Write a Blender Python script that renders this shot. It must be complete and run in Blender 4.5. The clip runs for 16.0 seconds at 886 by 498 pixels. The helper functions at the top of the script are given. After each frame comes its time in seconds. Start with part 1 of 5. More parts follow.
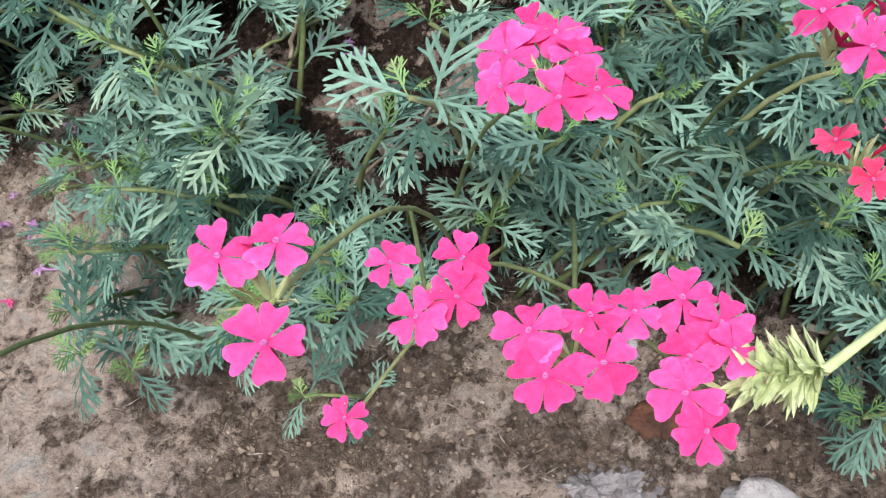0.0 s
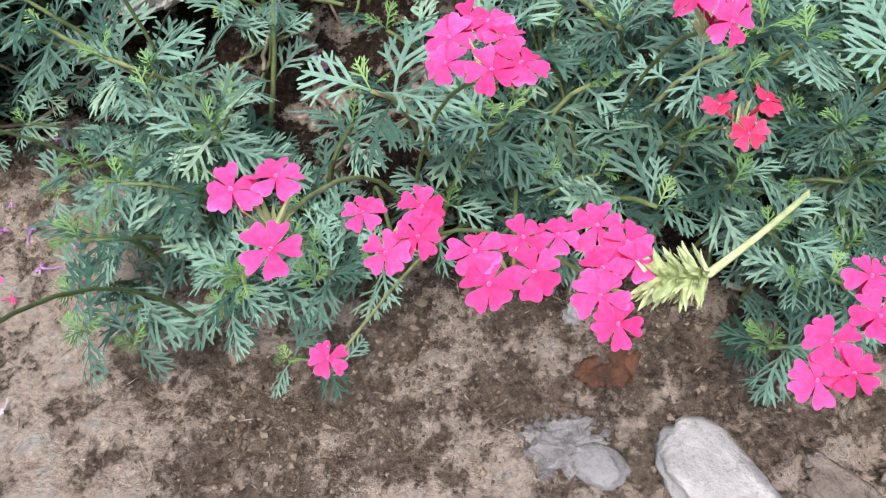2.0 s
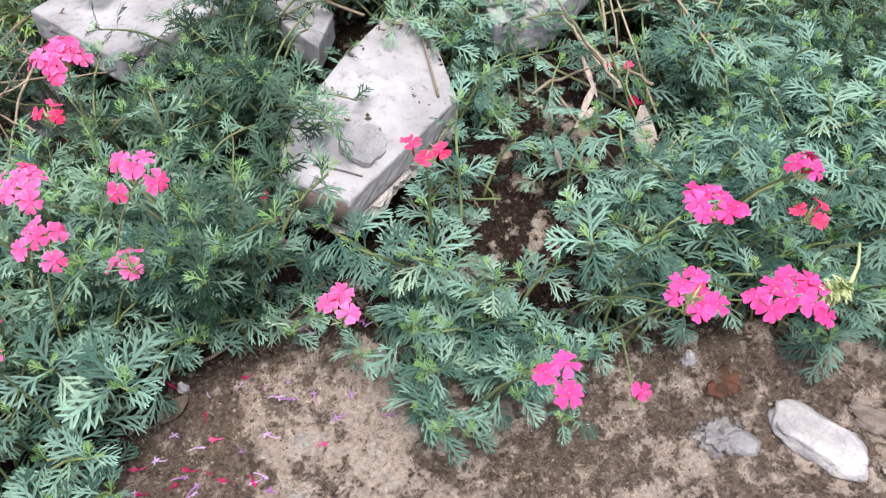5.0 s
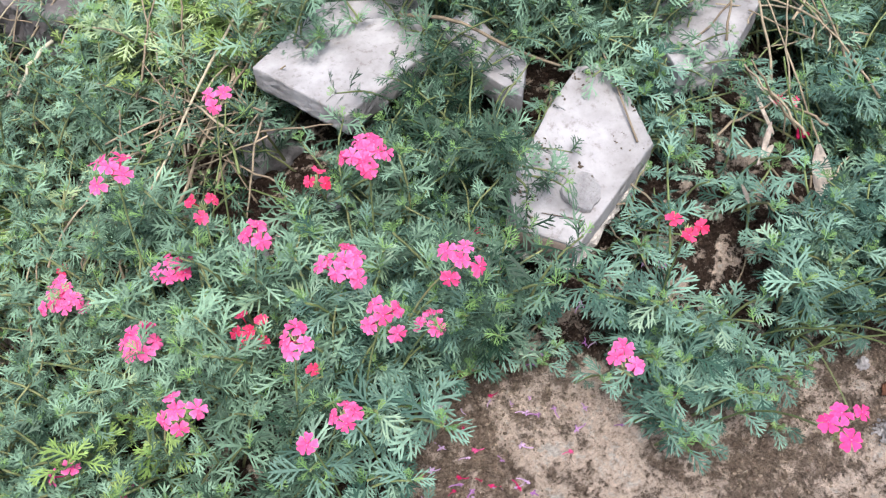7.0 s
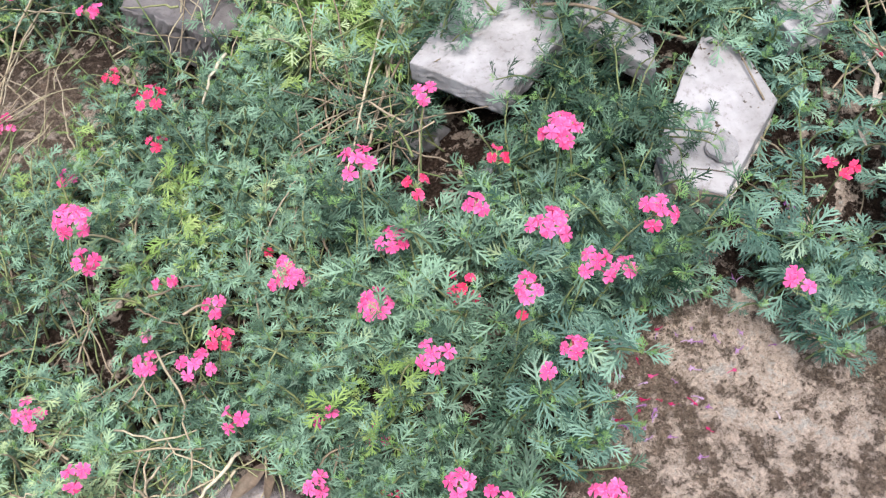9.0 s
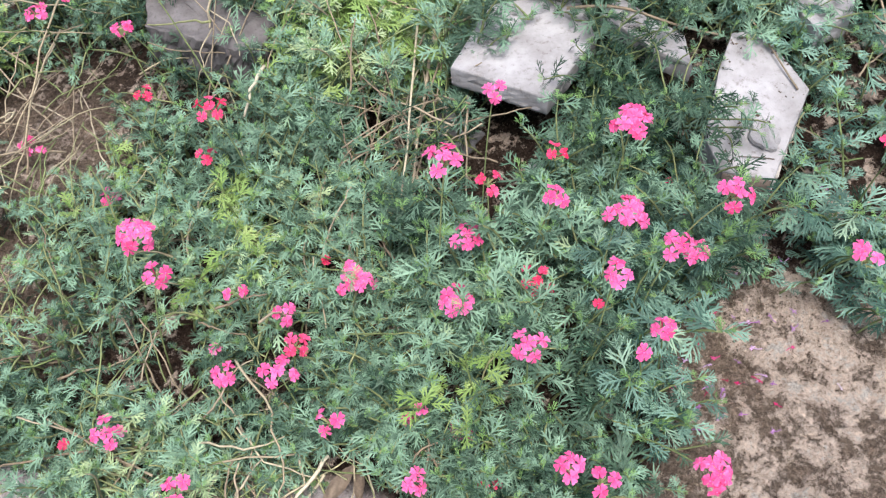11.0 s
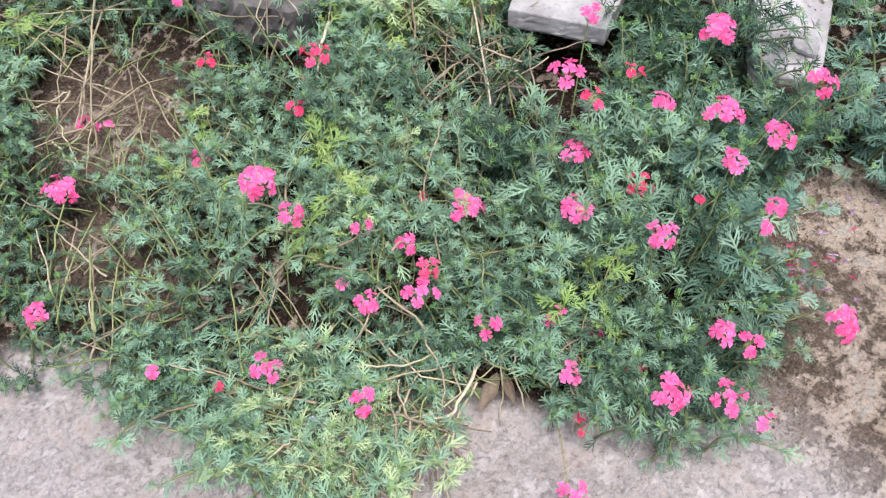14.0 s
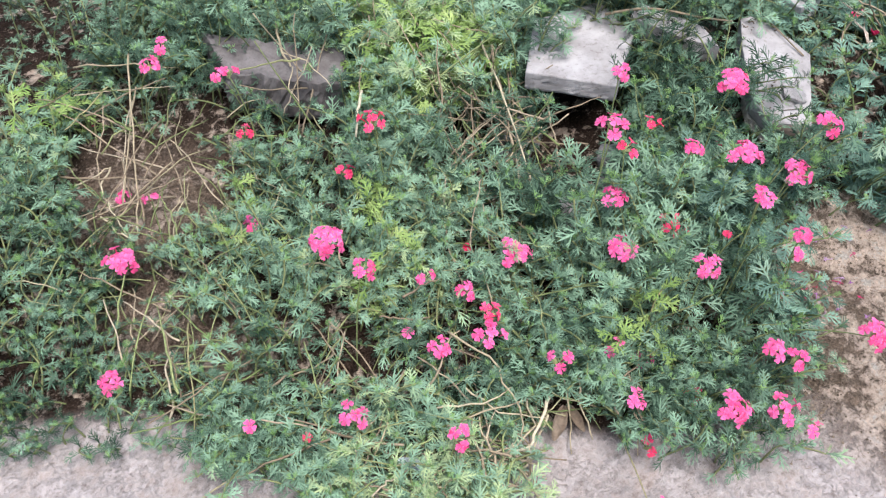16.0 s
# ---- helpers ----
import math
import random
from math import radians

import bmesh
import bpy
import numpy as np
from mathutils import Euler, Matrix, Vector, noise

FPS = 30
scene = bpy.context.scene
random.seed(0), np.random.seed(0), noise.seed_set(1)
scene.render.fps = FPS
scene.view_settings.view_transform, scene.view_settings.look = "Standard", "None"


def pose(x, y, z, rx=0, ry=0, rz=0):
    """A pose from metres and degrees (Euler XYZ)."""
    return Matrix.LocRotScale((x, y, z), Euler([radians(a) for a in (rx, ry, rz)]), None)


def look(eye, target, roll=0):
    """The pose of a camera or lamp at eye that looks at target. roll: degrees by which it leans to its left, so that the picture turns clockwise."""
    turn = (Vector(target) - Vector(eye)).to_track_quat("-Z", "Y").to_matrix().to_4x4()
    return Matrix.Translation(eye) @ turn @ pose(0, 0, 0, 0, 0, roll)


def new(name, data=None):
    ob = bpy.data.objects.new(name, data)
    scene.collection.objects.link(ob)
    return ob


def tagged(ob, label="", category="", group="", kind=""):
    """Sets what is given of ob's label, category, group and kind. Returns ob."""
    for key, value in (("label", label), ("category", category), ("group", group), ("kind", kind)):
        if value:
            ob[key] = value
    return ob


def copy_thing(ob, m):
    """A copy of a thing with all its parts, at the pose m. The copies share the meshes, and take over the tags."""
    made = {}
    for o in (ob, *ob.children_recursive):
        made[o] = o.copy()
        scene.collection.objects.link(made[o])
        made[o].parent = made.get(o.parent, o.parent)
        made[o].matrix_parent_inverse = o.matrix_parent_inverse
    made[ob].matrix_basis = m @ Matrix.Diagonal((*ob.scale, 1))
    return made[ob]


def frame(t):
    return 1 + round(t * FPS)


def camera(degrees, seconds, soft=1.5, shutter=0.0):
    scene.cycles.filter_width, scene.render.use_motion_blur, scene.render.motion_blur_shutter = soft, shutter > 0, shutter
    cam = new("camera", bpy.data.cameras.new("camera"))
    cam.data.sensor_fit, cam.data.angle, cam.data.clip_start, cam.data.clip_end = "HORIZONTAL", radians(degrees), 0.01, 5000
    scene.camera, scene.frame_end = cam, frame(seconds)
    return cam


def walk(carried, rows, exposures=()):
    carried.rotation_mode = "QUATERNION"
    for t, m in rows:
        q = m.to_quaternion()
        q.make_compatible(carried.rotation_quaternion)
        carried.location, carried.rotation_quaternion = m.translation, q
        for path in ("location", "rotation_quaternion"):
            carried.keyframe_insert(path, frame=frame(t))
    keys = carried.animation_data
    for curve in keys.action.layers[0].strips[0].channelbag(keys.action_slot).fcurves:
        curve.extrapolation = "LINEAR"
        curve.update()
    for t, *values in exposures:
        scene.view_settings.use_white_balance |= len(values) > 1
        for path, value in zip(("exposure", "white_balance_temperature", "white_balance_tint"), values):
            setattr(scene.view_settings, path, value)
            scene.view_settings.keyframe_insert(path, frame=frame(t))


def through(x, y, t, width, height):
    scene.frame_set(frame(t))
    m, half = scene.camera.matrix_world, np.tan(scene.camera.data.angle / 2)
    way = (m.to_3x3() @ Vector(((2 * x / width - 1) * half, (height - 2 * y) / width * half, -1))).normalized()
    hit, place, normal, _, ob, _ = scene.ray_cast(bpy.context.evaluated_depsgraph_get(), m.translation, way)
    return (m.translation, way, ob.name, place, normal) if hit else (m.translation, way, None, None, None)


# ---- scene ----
cam = camera(54.82, 16.0, soft=1.25)
# seconds, place in metres, turn in degrees
PATH = [
    (0.0, 0.2250, -0.2705, 0.3229, 32.32, 1.92, -3.45),
    (0.5, 0.2305, -0.2743, 0.3195, 33.02, 2.07, -3.31),
    (1.0, 0.2333, -0.2734, 0.3181, 33.47, 2.21, -3.52),
    (1.5, 0.2311, -0.2839, 0.3202, 34.27, 2.27, -3.78),
    (2.0, 0.2233, -0.3121, 0.3470, 34.39, 1.29, -6.76),
    (2.5, 0.1714, -0.3431, 0.3863, 35.81, 1.44, -14.93),
    (3.0, 0.0966, -0.3739, 0.4381, 38.66, -0.26, -20.45),
    (3.2, 0.0751, -0.3788, 0.4508, 39.50, -0.73, -21.28),
    (5.3, -0.0516, -0.3847, 0.4895, 45.34, -1.11, -26.16),
    (5.5, -0.0695, -0.3811, 0.4872, 45.13, -0.50, -26.59),
    (6.0, -0.1142, -0.3473, 0.5063, 44.57, 0.40, -27.30),
    (6.5, -0.1469, -0.3188, 0.5692, 42.63, 0.43, -26.82),
    (7.0, -0.1794, -0.3132, 0.6194, 39.88, 0.42, -26.73),
    (7.5, -0.2131, -0.3019, 0.6476, 38.26, 0.77, -26.91),
    (8.0, -0.2466, -0.2981, 0.6689, 37.99, 2.10, -28.09),
    (8.5, -0.2894, -0.3018, 0.6786, 38.30, 2.97, -29.11),
    (9.0, -0.3421, -0.3140, 0.7015, 38.13, 3.83, -29.97),
    (9.2, -0.3609, -0.3115, 0.7013, 38.42, 3.88, -30.01),
    (11.3, -0.4704, -0.2616, 0.7065, 39.40, 2.27, -35.14),
    (11.5, -0.4830, -0.2559, 0.7100, 39.29, 2.17, -35.17),
    (12.0, -0.5175, -0.2563, 0.7111, 39.30, 2.36, -36.42),
    (12.5, -0.5420, -0.2516, 0.6941, 39.10, 2.02, -36.98),
    (13.0, -0.5709, -0.2334, 0.6757, 38.92, 2.23, -39.65),
    (13.5, -0.6252, -0.2222, 0.6917, 38.87, 2.46, -41.22),
    (14.0, -0.6673, -0.2173, 0.7006, 39.33, 1.11, -43.80),
    (14.5, -0.7002, -0.2009, 0.7120, 39.57, 0.21, -45.86),
    (15.0, -0.7341, -0.1870, 0.7250, 41.39, -0.41, -47.81),
    (15.5, -0.7700, -0.1729, 0.7365, 42.94, -0.34, -49.40),
    (16.0, -0.7930, -0.1559, 0.7363, 43.48, -0.31, -49.79),
]
walk(cam, [(t, pose(x, y, z, rx, ry, rz)) for t, x, y, z, rx, ry, rz in PATH], exposures=[(0.0, 0.88), (2.0, 0.92), (3.0, 1.04), (5.5, 1.03), (8.0, 0.98), (11.5, 0.95), (16.0, 0.92)])

# ---- light: open shade under a bright hazy sky ----
world = bpy.data.worlds.new("sky")
scene.world = world
world.use_nodes = True
sky = world.node_tree.nodes.new("ShaderNodeTexSky")
sky.sky_type, sky.sun_disc = "NISHITA", False
sky.sun_elevation, sky.sun_rotation = radians(70), radians(202)
sky.air_density, sky.dust_density, sky.ozone_density = 1.0, 4.0, 1.0
world.node_tree.links.new(sky.outputs["Color"], world.node_tree.nodes["Background"].inputs["Color"])
world.node_tree.nodes["Background"].inputs["Strength"].default_value = 0.112
sun = new("sun", bpy.data.lights.new("sun", "SUN"))
sun.data.energy, sun.data.angle, sun.data.color = 2.35, radians(30), (1.0, 0.985, 0.99)
sun.matrix_world = look((-0.22 * 5, -0.55 * 5, 8.0), (0, 0, 0))


# ---- materials ----
def material(name, rough=0.8, spec=0.3):
    m = bpy.data.materials.new(name)
    m.use_nodes = True
    b = m.node_tree.nodes["Principled BSDF"]
    b.inputs["Roughness"].default_value = rough
    b.inputs["Specular IOR Level"].default_value = spec
    return m, m.node_tree, b


def node(nt, kind, **values):
    n = nt.nodes.new(kind)
    for key, value in values.items():
        n.inputs[key.replace("_", " ")].default_value = value
    return n


def ramp(nt, source, stops):
    r = nt.nodes.new("ShaderNodeValToRGB")
    while len(r.color_ramp.elements) < len(stops):
        r.color_ramp.elements.new(0.5)
    for e, (at, colour) in zip(r.color_ramp.elements, stops):
        e.position, e.color = at, (*colour, 1)
    nt.links.new(source, r.inputs[0])
    return r.outputs[0]


def mix(nt, fac, a, b, mode="MIX"):
    n = nt.nodes.new("ShaderNodeMix")
    n.data_type, n.blend_type = "RGBA", mode
    for socket, value in ((n.inputs[0], fac), (n.inputs[6], a), (n.inputs[7], b)):
        if isinstance(value, bpy.types.NodeSocket):
            nt.links.new(value, socket)
        elif isinstance(value, tuple):
            socket.default_value = (*value, 1)
        else:
            socket.default_value = value
    return n.outputs[2]


def noise_tex(nt, scale, detail=4.0, rough=0.6, where="Object"):
    c = nt.nodes.new("ShaderNodeTexCoord")
    n = node(nt, "ShaderNodeTexNoise", Scale=scale, Detail=detail, Roughness=rough)
    nt.links.new(c.outputs[where], n.inputs["Vector"])
    return n.outputs["Fac"]


def bump(nt, b, source, strength, distance):
    n = node(nt, "ShaderNodeBump", Strength=strength, Distance=distance)
    nt.links.new(source, n.inputs["Height"])
    nt.links.new(n.outputs["Normal"], b.inputs["Normal"])


def leafy(name, dark, light, tip, rough=0.5, through=0.14, island=False):
    """Thin plant tissue: mottled, varied from piece to piece, letting some light through."""
    m, nt, b = material(name, rough, 0.2)
    if island:
        tone = nt.nodes.new("ShaderNodeAttribute")
        tone.attribute_name = "tone"
        r = tone.outputs["Fac"]
    else:
        r = nt.nodes.new("ShaderNodeObjectInfo").outputs["Random"]
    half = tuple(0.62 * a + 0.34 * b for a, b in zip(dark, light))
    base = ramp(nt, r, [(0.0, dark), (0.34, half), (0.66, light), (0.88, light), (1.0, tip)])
    spots = ramp(nt, noise_tex(nt, 260, 3), [(0.3, (0.72, 0.72, 0.7)), (0.7, (1.15, 1.15, 1.1))])
    colour = mix(nt, 1.0, base, spots, "MULTIPLY")
    nt.links.new(colour, b.inputs["Base Color"])
    bump(nt, b, noise_tex(nt, 900, 2), 0.25, 0.0004)
    t = node(nt, "ShaderNodeBsdfTranslucent")
    nt.links.new(colour, t.inputs["Color"])
    s = nt.nodes.new("ShaderNodeMixShader")
    s.inputs[0].default_value = through
    nt.links.new(b.outputs[0], s.inputs[1])
    nt.links.new(t.outputs[0], s.inputs[2])
    nt.links.new(s.outputs[0], nt.nodes["Material Output"].inputs["Surface"])
    return m


LEAF = leafy("verbena_leaf", (0.042, 0.100, 0.078), (0.205, 0.348, 0.278), (0.290, 0.415, 0.30), 0.5)
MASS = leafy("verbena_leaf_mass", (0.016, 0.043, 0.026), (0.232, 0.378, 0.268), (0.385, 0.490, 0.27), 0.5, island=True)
MASSTEM = leafy("verbena_stem_mass", (0.15, 0.19, 0.08), (0.28, 0.30, 0.15), (0.46, 0.39, 0.28), 0.6, 0.1, island=True)
YOUNG = leafy("young_leaf", (0.14, 0.27, 0.09), (0.20, 0.35, 0.13), (0.28, 0.42, 0.16))
CRUMB = leafy("soil_crumb", (0.07, 0.052, 0.040), (0.23, 0.180, 0.140), (0.45, 0.385, 0.33), 0.95, 0.0, island=True)
FRESH = leafy("fresh_yellow_leaf", (0.20, 0.32, 0.09), (0.29, 0.41, 0.14), (0.38, 0.48, 0.19))
SPIKE = leafy("calyx_green", (0.54, 0.62, 0.32), (0.62, 0.70, 0.40), (0.68, 0.74, 0.44))
STEM = leafy("green_stem", (0.15, 0.20, 0.08), (0.26, 0.31, 0.14), (0.33, 0.30, 0.17), 0.6, 0.1)
STRAW = leafy("straw_root", (0.36, 0.30, 0.21), (0.47, 0.41, 0.30), (0.56, 0.50, 0.39), 0.75, 0.05)
DRY = leafy("dry_stem", (0.23, 0.18, 0.13), (0.37, 0.305, 0.225), (0.46, 0.40, 0.31), 0.8, 0.05)
PALELEAF = leafy("bleached_leaf", (0.62, 0.53, 0.48), (0.70, 0.61, 0.56), (0.75, 0.67, 0.62), 0.75, 0.12)
DEADLEAF = leafy("dead_leaf", (0.32, 0.25, 0.20), (0.43, 0.35, 0.29), (0.5, 0.42, 0.36), 0.75, 0.15)
PURPLE = leafy("faded_purple_petal", (0.34, 0.13, 0.38), (0.56, 0.38, 0.60), (0.80, 0.72, 0.80), 0.6, 0.2)
MAROON = leafy("wilted_red_petal", (0.42, 0.015, 0.09), (0.60, 0.03, 0.17), (0.66, 0.10, 0.28), 0.6, 0.2)


def maths(nt, op, a, b, c=None):
    n = nt.nodes.new("ShaderNodeMath")
    n.operation = op
    for socket, value in zip(n.inputs, (a, b, c)):
        if isinstance(value, bpy.types.NodeSocket):
            nt.links.new(value, socket)
        elif value is not None:
            socket.default_value = value
    return n.outputs[0]


def attribute(nt, name):
    n = nt.nodes.new("ShaderNodeAttribute")
    n.attribute_name = name
    return n.outputs["Fac"]


def petal_mat(name, deep, pale):
    """Velvety petal: paler towards the rim, each petal of its own tone."""
    m, nt, b = material(name, 0.6, 0.12)
    r = maths(nt, "MULTIPLY_ADD", nt.nodes.new("ShaderNodeObjectInfo").outputs["Random"], 0.6, maths(nt, "MULTIPLY", attribute(nt, "tone"), 0.5))
    base = ramp(nt, r, [(0.0, deep), (1.0, pale)])
    rim = ramp(nt, attribute(nt, "rim"), [(0.0, (0.86, 0.55, 0.72)), (0.35, (0.96, 0.85, 0.9)), (0.8, (1.0, 1.0, 1.0)), (1.0, (1.05, 1.5, 1.25))])
    vein = ramp(nt, noise_tex(nt, 420, 3), [(0.3, (0.84, 0.66, 0.76)), (0.75, (1.06, 1.3, 1.18))])
    colour = mix(nt, 1.0, mix(nt, 1.0, base, vein, "MULTIPLY"), rim, "MULTIPLY")
    nt.links.new(colour, b.inputs["Base Color"])
    bump(nt, b, noise_tex(nt, 700, 2), 0.2, 0.0004)
    t = node(nt, "ShaderNodeBsdfTranslucent")
    nt.links.new(colour, t.inputs["Color"])
    s = nt.nodes.new("ShaderNodeMixShader")
    s.inputs[0].default_value = 0.22
    nt.links.new(b.outputs[0], s.inputs[1])
    nt.links.new(t.outputs[0], s.inputs[2])
    nt.links.new(s.outputs[0], nt.nodes["Material Output"].inputs["Surface"])
    return m


PINK = petal_mat("pink_petal", (0.78, 0.026, 0.165), (0.92, 0.110, 0.380))
CORAL = petal_mat("light_pink_petal", (0.86, 0.070, 0.235), (0.95, 0.190, 0.450))
RED = petal_mat("red_petal", (0.78, 0.030, 0.10), (0.90, 0.105, 0.25))
PALE = petal_mat("pale_throat", (0.70, 0.38, 0.68), (0.78, 0.52, 0.80))


def soil_mat():
    """Pale trodden crust, worn through to brown crumbly earth, and a smoother greyish path."""
    m, nt, b = material("bare_soil", 0.95, 0.12)
    big, mid, patchy, fine = noise_tex(nt, 9, 3, 0.5), noise_tex(nt, 80, 9, 0.75), noise_tex(nt, 34, 10, 0.76), noise_tex(nt, 300, 7, 0.72)
    # dark bed earth, its colour deepened to paint in shade between the shoots
    shaded_humus = ramp(nt, fine, [(0.34, (0.014, 0.009, 0.007)), (0.47, (0.036, 0.023, 0.017)), (0.60, (0.075, 0.050, 0.038)), (0.72, (0.20, 0.155, 0.125))])
    brown = ramp(nt, fine, [(0.33, (0.095, 0.072, 0.056)), (0.46, (0.178, 0.137, 0.107)), (0.57, (0.262, 0.204, 0.162)), (0.72, (0.40, 0.325, 0.27))])
    clods = ramp(nt, mid, [(0.34, (0.62, 0.58, 0.56)), (0.50, (1.0, 1.0, 1.0)), (0.62, (1.45, 1.36, 1.30))])
    dark = mix(nt, maths(nt, "MULTIPLY", attribute(nt, "crust"), 1.7), shaded_humus, mix(nt, 0.9, brown, clods, "MULTIPLY"))
    tan = ramp(nt, fine, [(0.32, (0.40, 0.310, 0.250)), (0.44, (0.58, 0.465, 0.385)), (0.66, (0.70, 0.585, 0.495))])
    chalk = ramp(nt, fine, [(0.32, (0.42, 0.375, 0.335)), (0.48, (0.54, 0.50, 0.455)), (0.66, (0.64, 0.605, 0.565))])
    level = maths(nt, "MULTIPLY_ADD", big, 0.25, maths(nt, "MULTIPLY_ADD", attribute(nt, "pale"), 0.27, maths(nt, "MULTIPLY_ADD", patchy, 2.3, maths(nt, "MULTIPLY", mid, 1.2))))
    patch = ramp(nt, maths(nt, "MULTIPLY", level, 0.4), [(0.812, (0, 0, 0)), (0.830, (0.6, 0.6, 0.6)), (0.862, (1, 1, 1))])
    core = ramp(nt, maths(nt, "MULTIPLY", level, 0.4), [(0.915, (0, 0, 0)), (0.985, (1, 1, 1))])
    grit = ramp(nt, noise_tex(nt, 150, 6, 0.7), [(0.34, (0.58, 0.53, 0.49)), (0.46, (0.95, 0.94, 0.92)), (0.64, (1.16, 1.14, 1.11))])
    earth = mix(nt, 0.8, mix(nt, patch, dark, mix(nt, core, tan, chalk)), grit, "MULTIPLY")
    grey = ramp(nt, mid, [(0.3, (0.280, 0.245, 0.232)), (0.46, (0.360, 0.330, 0.328)), (0.72, (0.430, 0.405, 0.412))])
    stain = ramp(nt, patchy, [(0.36, (0.80, 0.74, 0.70)), (0.47, (0.97, 0.96, 0.96)), (0.7, (1.05, 1.05, 1.07))])
    path = mix(nt, 0.8, mix(nt, 1.0, grey, stain, "MULTIPLY"), grit, "MULTIPLY")
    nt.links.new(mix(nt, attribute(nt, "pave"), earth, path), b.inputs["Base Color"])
    rough = maths(nt, "MULTIPLY_ADD", fine, 0.6, maths(nt, "MULTIPLY_ADD", patch, 0.22, mid))
    smooth = maths(nt, "SUBTRACT", 1.0, maths(nt, "MULTIPLY", attribute(nt, "pave"), 0.8))
    bump(nt, b, maths(nt, "MULTIPLY", rough, smooth), 1.0, 0.011)
    return m


def stone_mat(name, dark, light, scale=60, rough=0.9, strength=0.5):
    m, nt, b = material(name, rough, 0.25)
    fine = noise_tex(nt, scale * 6, 6, 0.7)
    big = noise_tex(nt, scale, 5, 0.6)
    base = ramp(nt, big, [(0.25, dark), (0.65, light)])
    dirt = ramp(nt, fine, [(0.28, (0.45, 0.40, 0.36)), (0.45, (0.95, 0.95, 0.95)), (0.8, (1.1, 1.1, 1.1))])
    nt.links.new(mix(nt, 0.8, base, dirt, "MULTIPLY"), b.inputs["Base Color"])
    bump(nt, b, fine, strength, 0.002)
    return m


SOIL = soil_mat()
CONCRETE = stone_mat("pale_concrete", (0.215, 0.203, 0.200), (0.395, 0.384, 0.394), 22)
MORTAR = stone_mat("rough_mortar", (0.33, 0.295, 0.265), (0.60, 0.555, 0.515), 60, 0.95, 1.0)
BROWNFACE = stone_mat("brown_broken_face", (0.090, 0.070, 0.058), (0.160, 0.128, 0.108), 40)
DARKSTONE = stone_mat("dark_grey_slab", (0.080, 0.071, 0.069), (0.172, 0.160, 0.160), 40)
WHITESTONE = stone_mat("whitish_stone", (0.29, 0.275, 0.275), (0.56, 0.535, 0.53), 60, 0.95, 1.0)
GREYSTONE = stone_mat("grey_stone", (0.20, 0.195, 0.20), (0.33, 0.32, 0.325), 70, 0.9, 0.9)
PEBBLE = stone_mat("pebble", (0.20, 0.16, 0.13), (0.45, 0.39, 0.33), 30)
CLODSTUFF = stone_mat("dry_mortar_chips", (0.19, 0.175, 0.175), (0.36, 0.34, 0.34), 150, 0.95, 0.8)
BARK = stone_mat("dry_bark", (0.15, 0.115, 0.095), (0.30, 0.25, 0.215), 90, 0.9, 1.0)
CHAR = stone_mat("charred_brick", (0.030, 0.024, 0.020), (0.17, 0.075, 0.045), 70, 0.95, 0.9)
FILM = stone_mat("bluish_plastic_film", (0.50, 0.58, 0.66), (0.68, 0.74, 0.80), 50, 0.35, 0.6)


# ---- mesh helpers ----
def part(name, bm, mat, parent=None, label=""):
    me = bpy.data.meshes.new(name)
    bm.to_mesh(me)
    bm.free()
    me.materials.append(mat)
    for p in me.polygons:
        p.use_smooth = True
    ob = new(name, me)
    if parent:
        ob.parent = parent
    if label:
        ob["label"] = label
    return ob


def share(name, me, parent, m):
    ob = new(name, me)
    ob.parent = parent
    ob.matrix_basis = m
    return ob


def tube(bm, pts, radii, sides=6):
    rings = []
    up = Vector((0.13, 0.37, 0.92))
    for i, p in enumerate(pts):
        d = (pts[min(i + 1, len(pts) - 1)] - pts[max(i - 1, 0)]).normalized()
        a = d.cross(up).normalized()
        b = d.cross(a)
        rings.append([bm.verts.new(p + radii[i] * (math.cos(k * math.tau / sides) * a + math.sin(k * math.tau / sides) * b)) for k in range(sides)])
    for r, s in zip(rings, rings[1:]):
        for k in range(sides):
            bm.faces.new((r[k], r[(k + 1) % sides], s[(k + 1) % sides], s[k]))
    for ring in (rings[0][::-1], rings[-1]):
        bm.faces.new(ring)


def bend(a, b, sag, n=8, wob=0.0, rng=random):
    """A drooping or arching way from a to b."""
    out = []
    side = Vector((rng.uniform(-1, 1), rng.uniform(-1, 1), 0)) * wob
    for i in range(n + 1):
        u = i / n
        p = a.lerp(b, u) + Vector((0, 0, sag)) * math.sin(math.pi * u) + side * math.sin(math.tau * u)
        out.append(p)
    return out


def ribbon(bm, pts, widths, normal, fold=0.0):
    """A leaf blade along pts, folded along its rib when fold is set."""
    prev = None
    for i, p in enumerate(pts):
        d = (pts[min(i + 1, len(pts) - 1)] - pts[max(i - 1, 0)]).normalized()
        s = d.cross(normal).normalized() * widths[i] * 0.5
        lift = normal * widths[i] * fold
        row = [bm.verts.new(p - s + lift), bm.verts.new(p + s + lift)]
        if fold:
            row.insert(1, bm.verts.new(p))
        if prev:
            for k in range(len(row) - 1):
                bm.faces.new((prev[k], prev[k + 1], row[k + 1], row[k]))
        prev = row


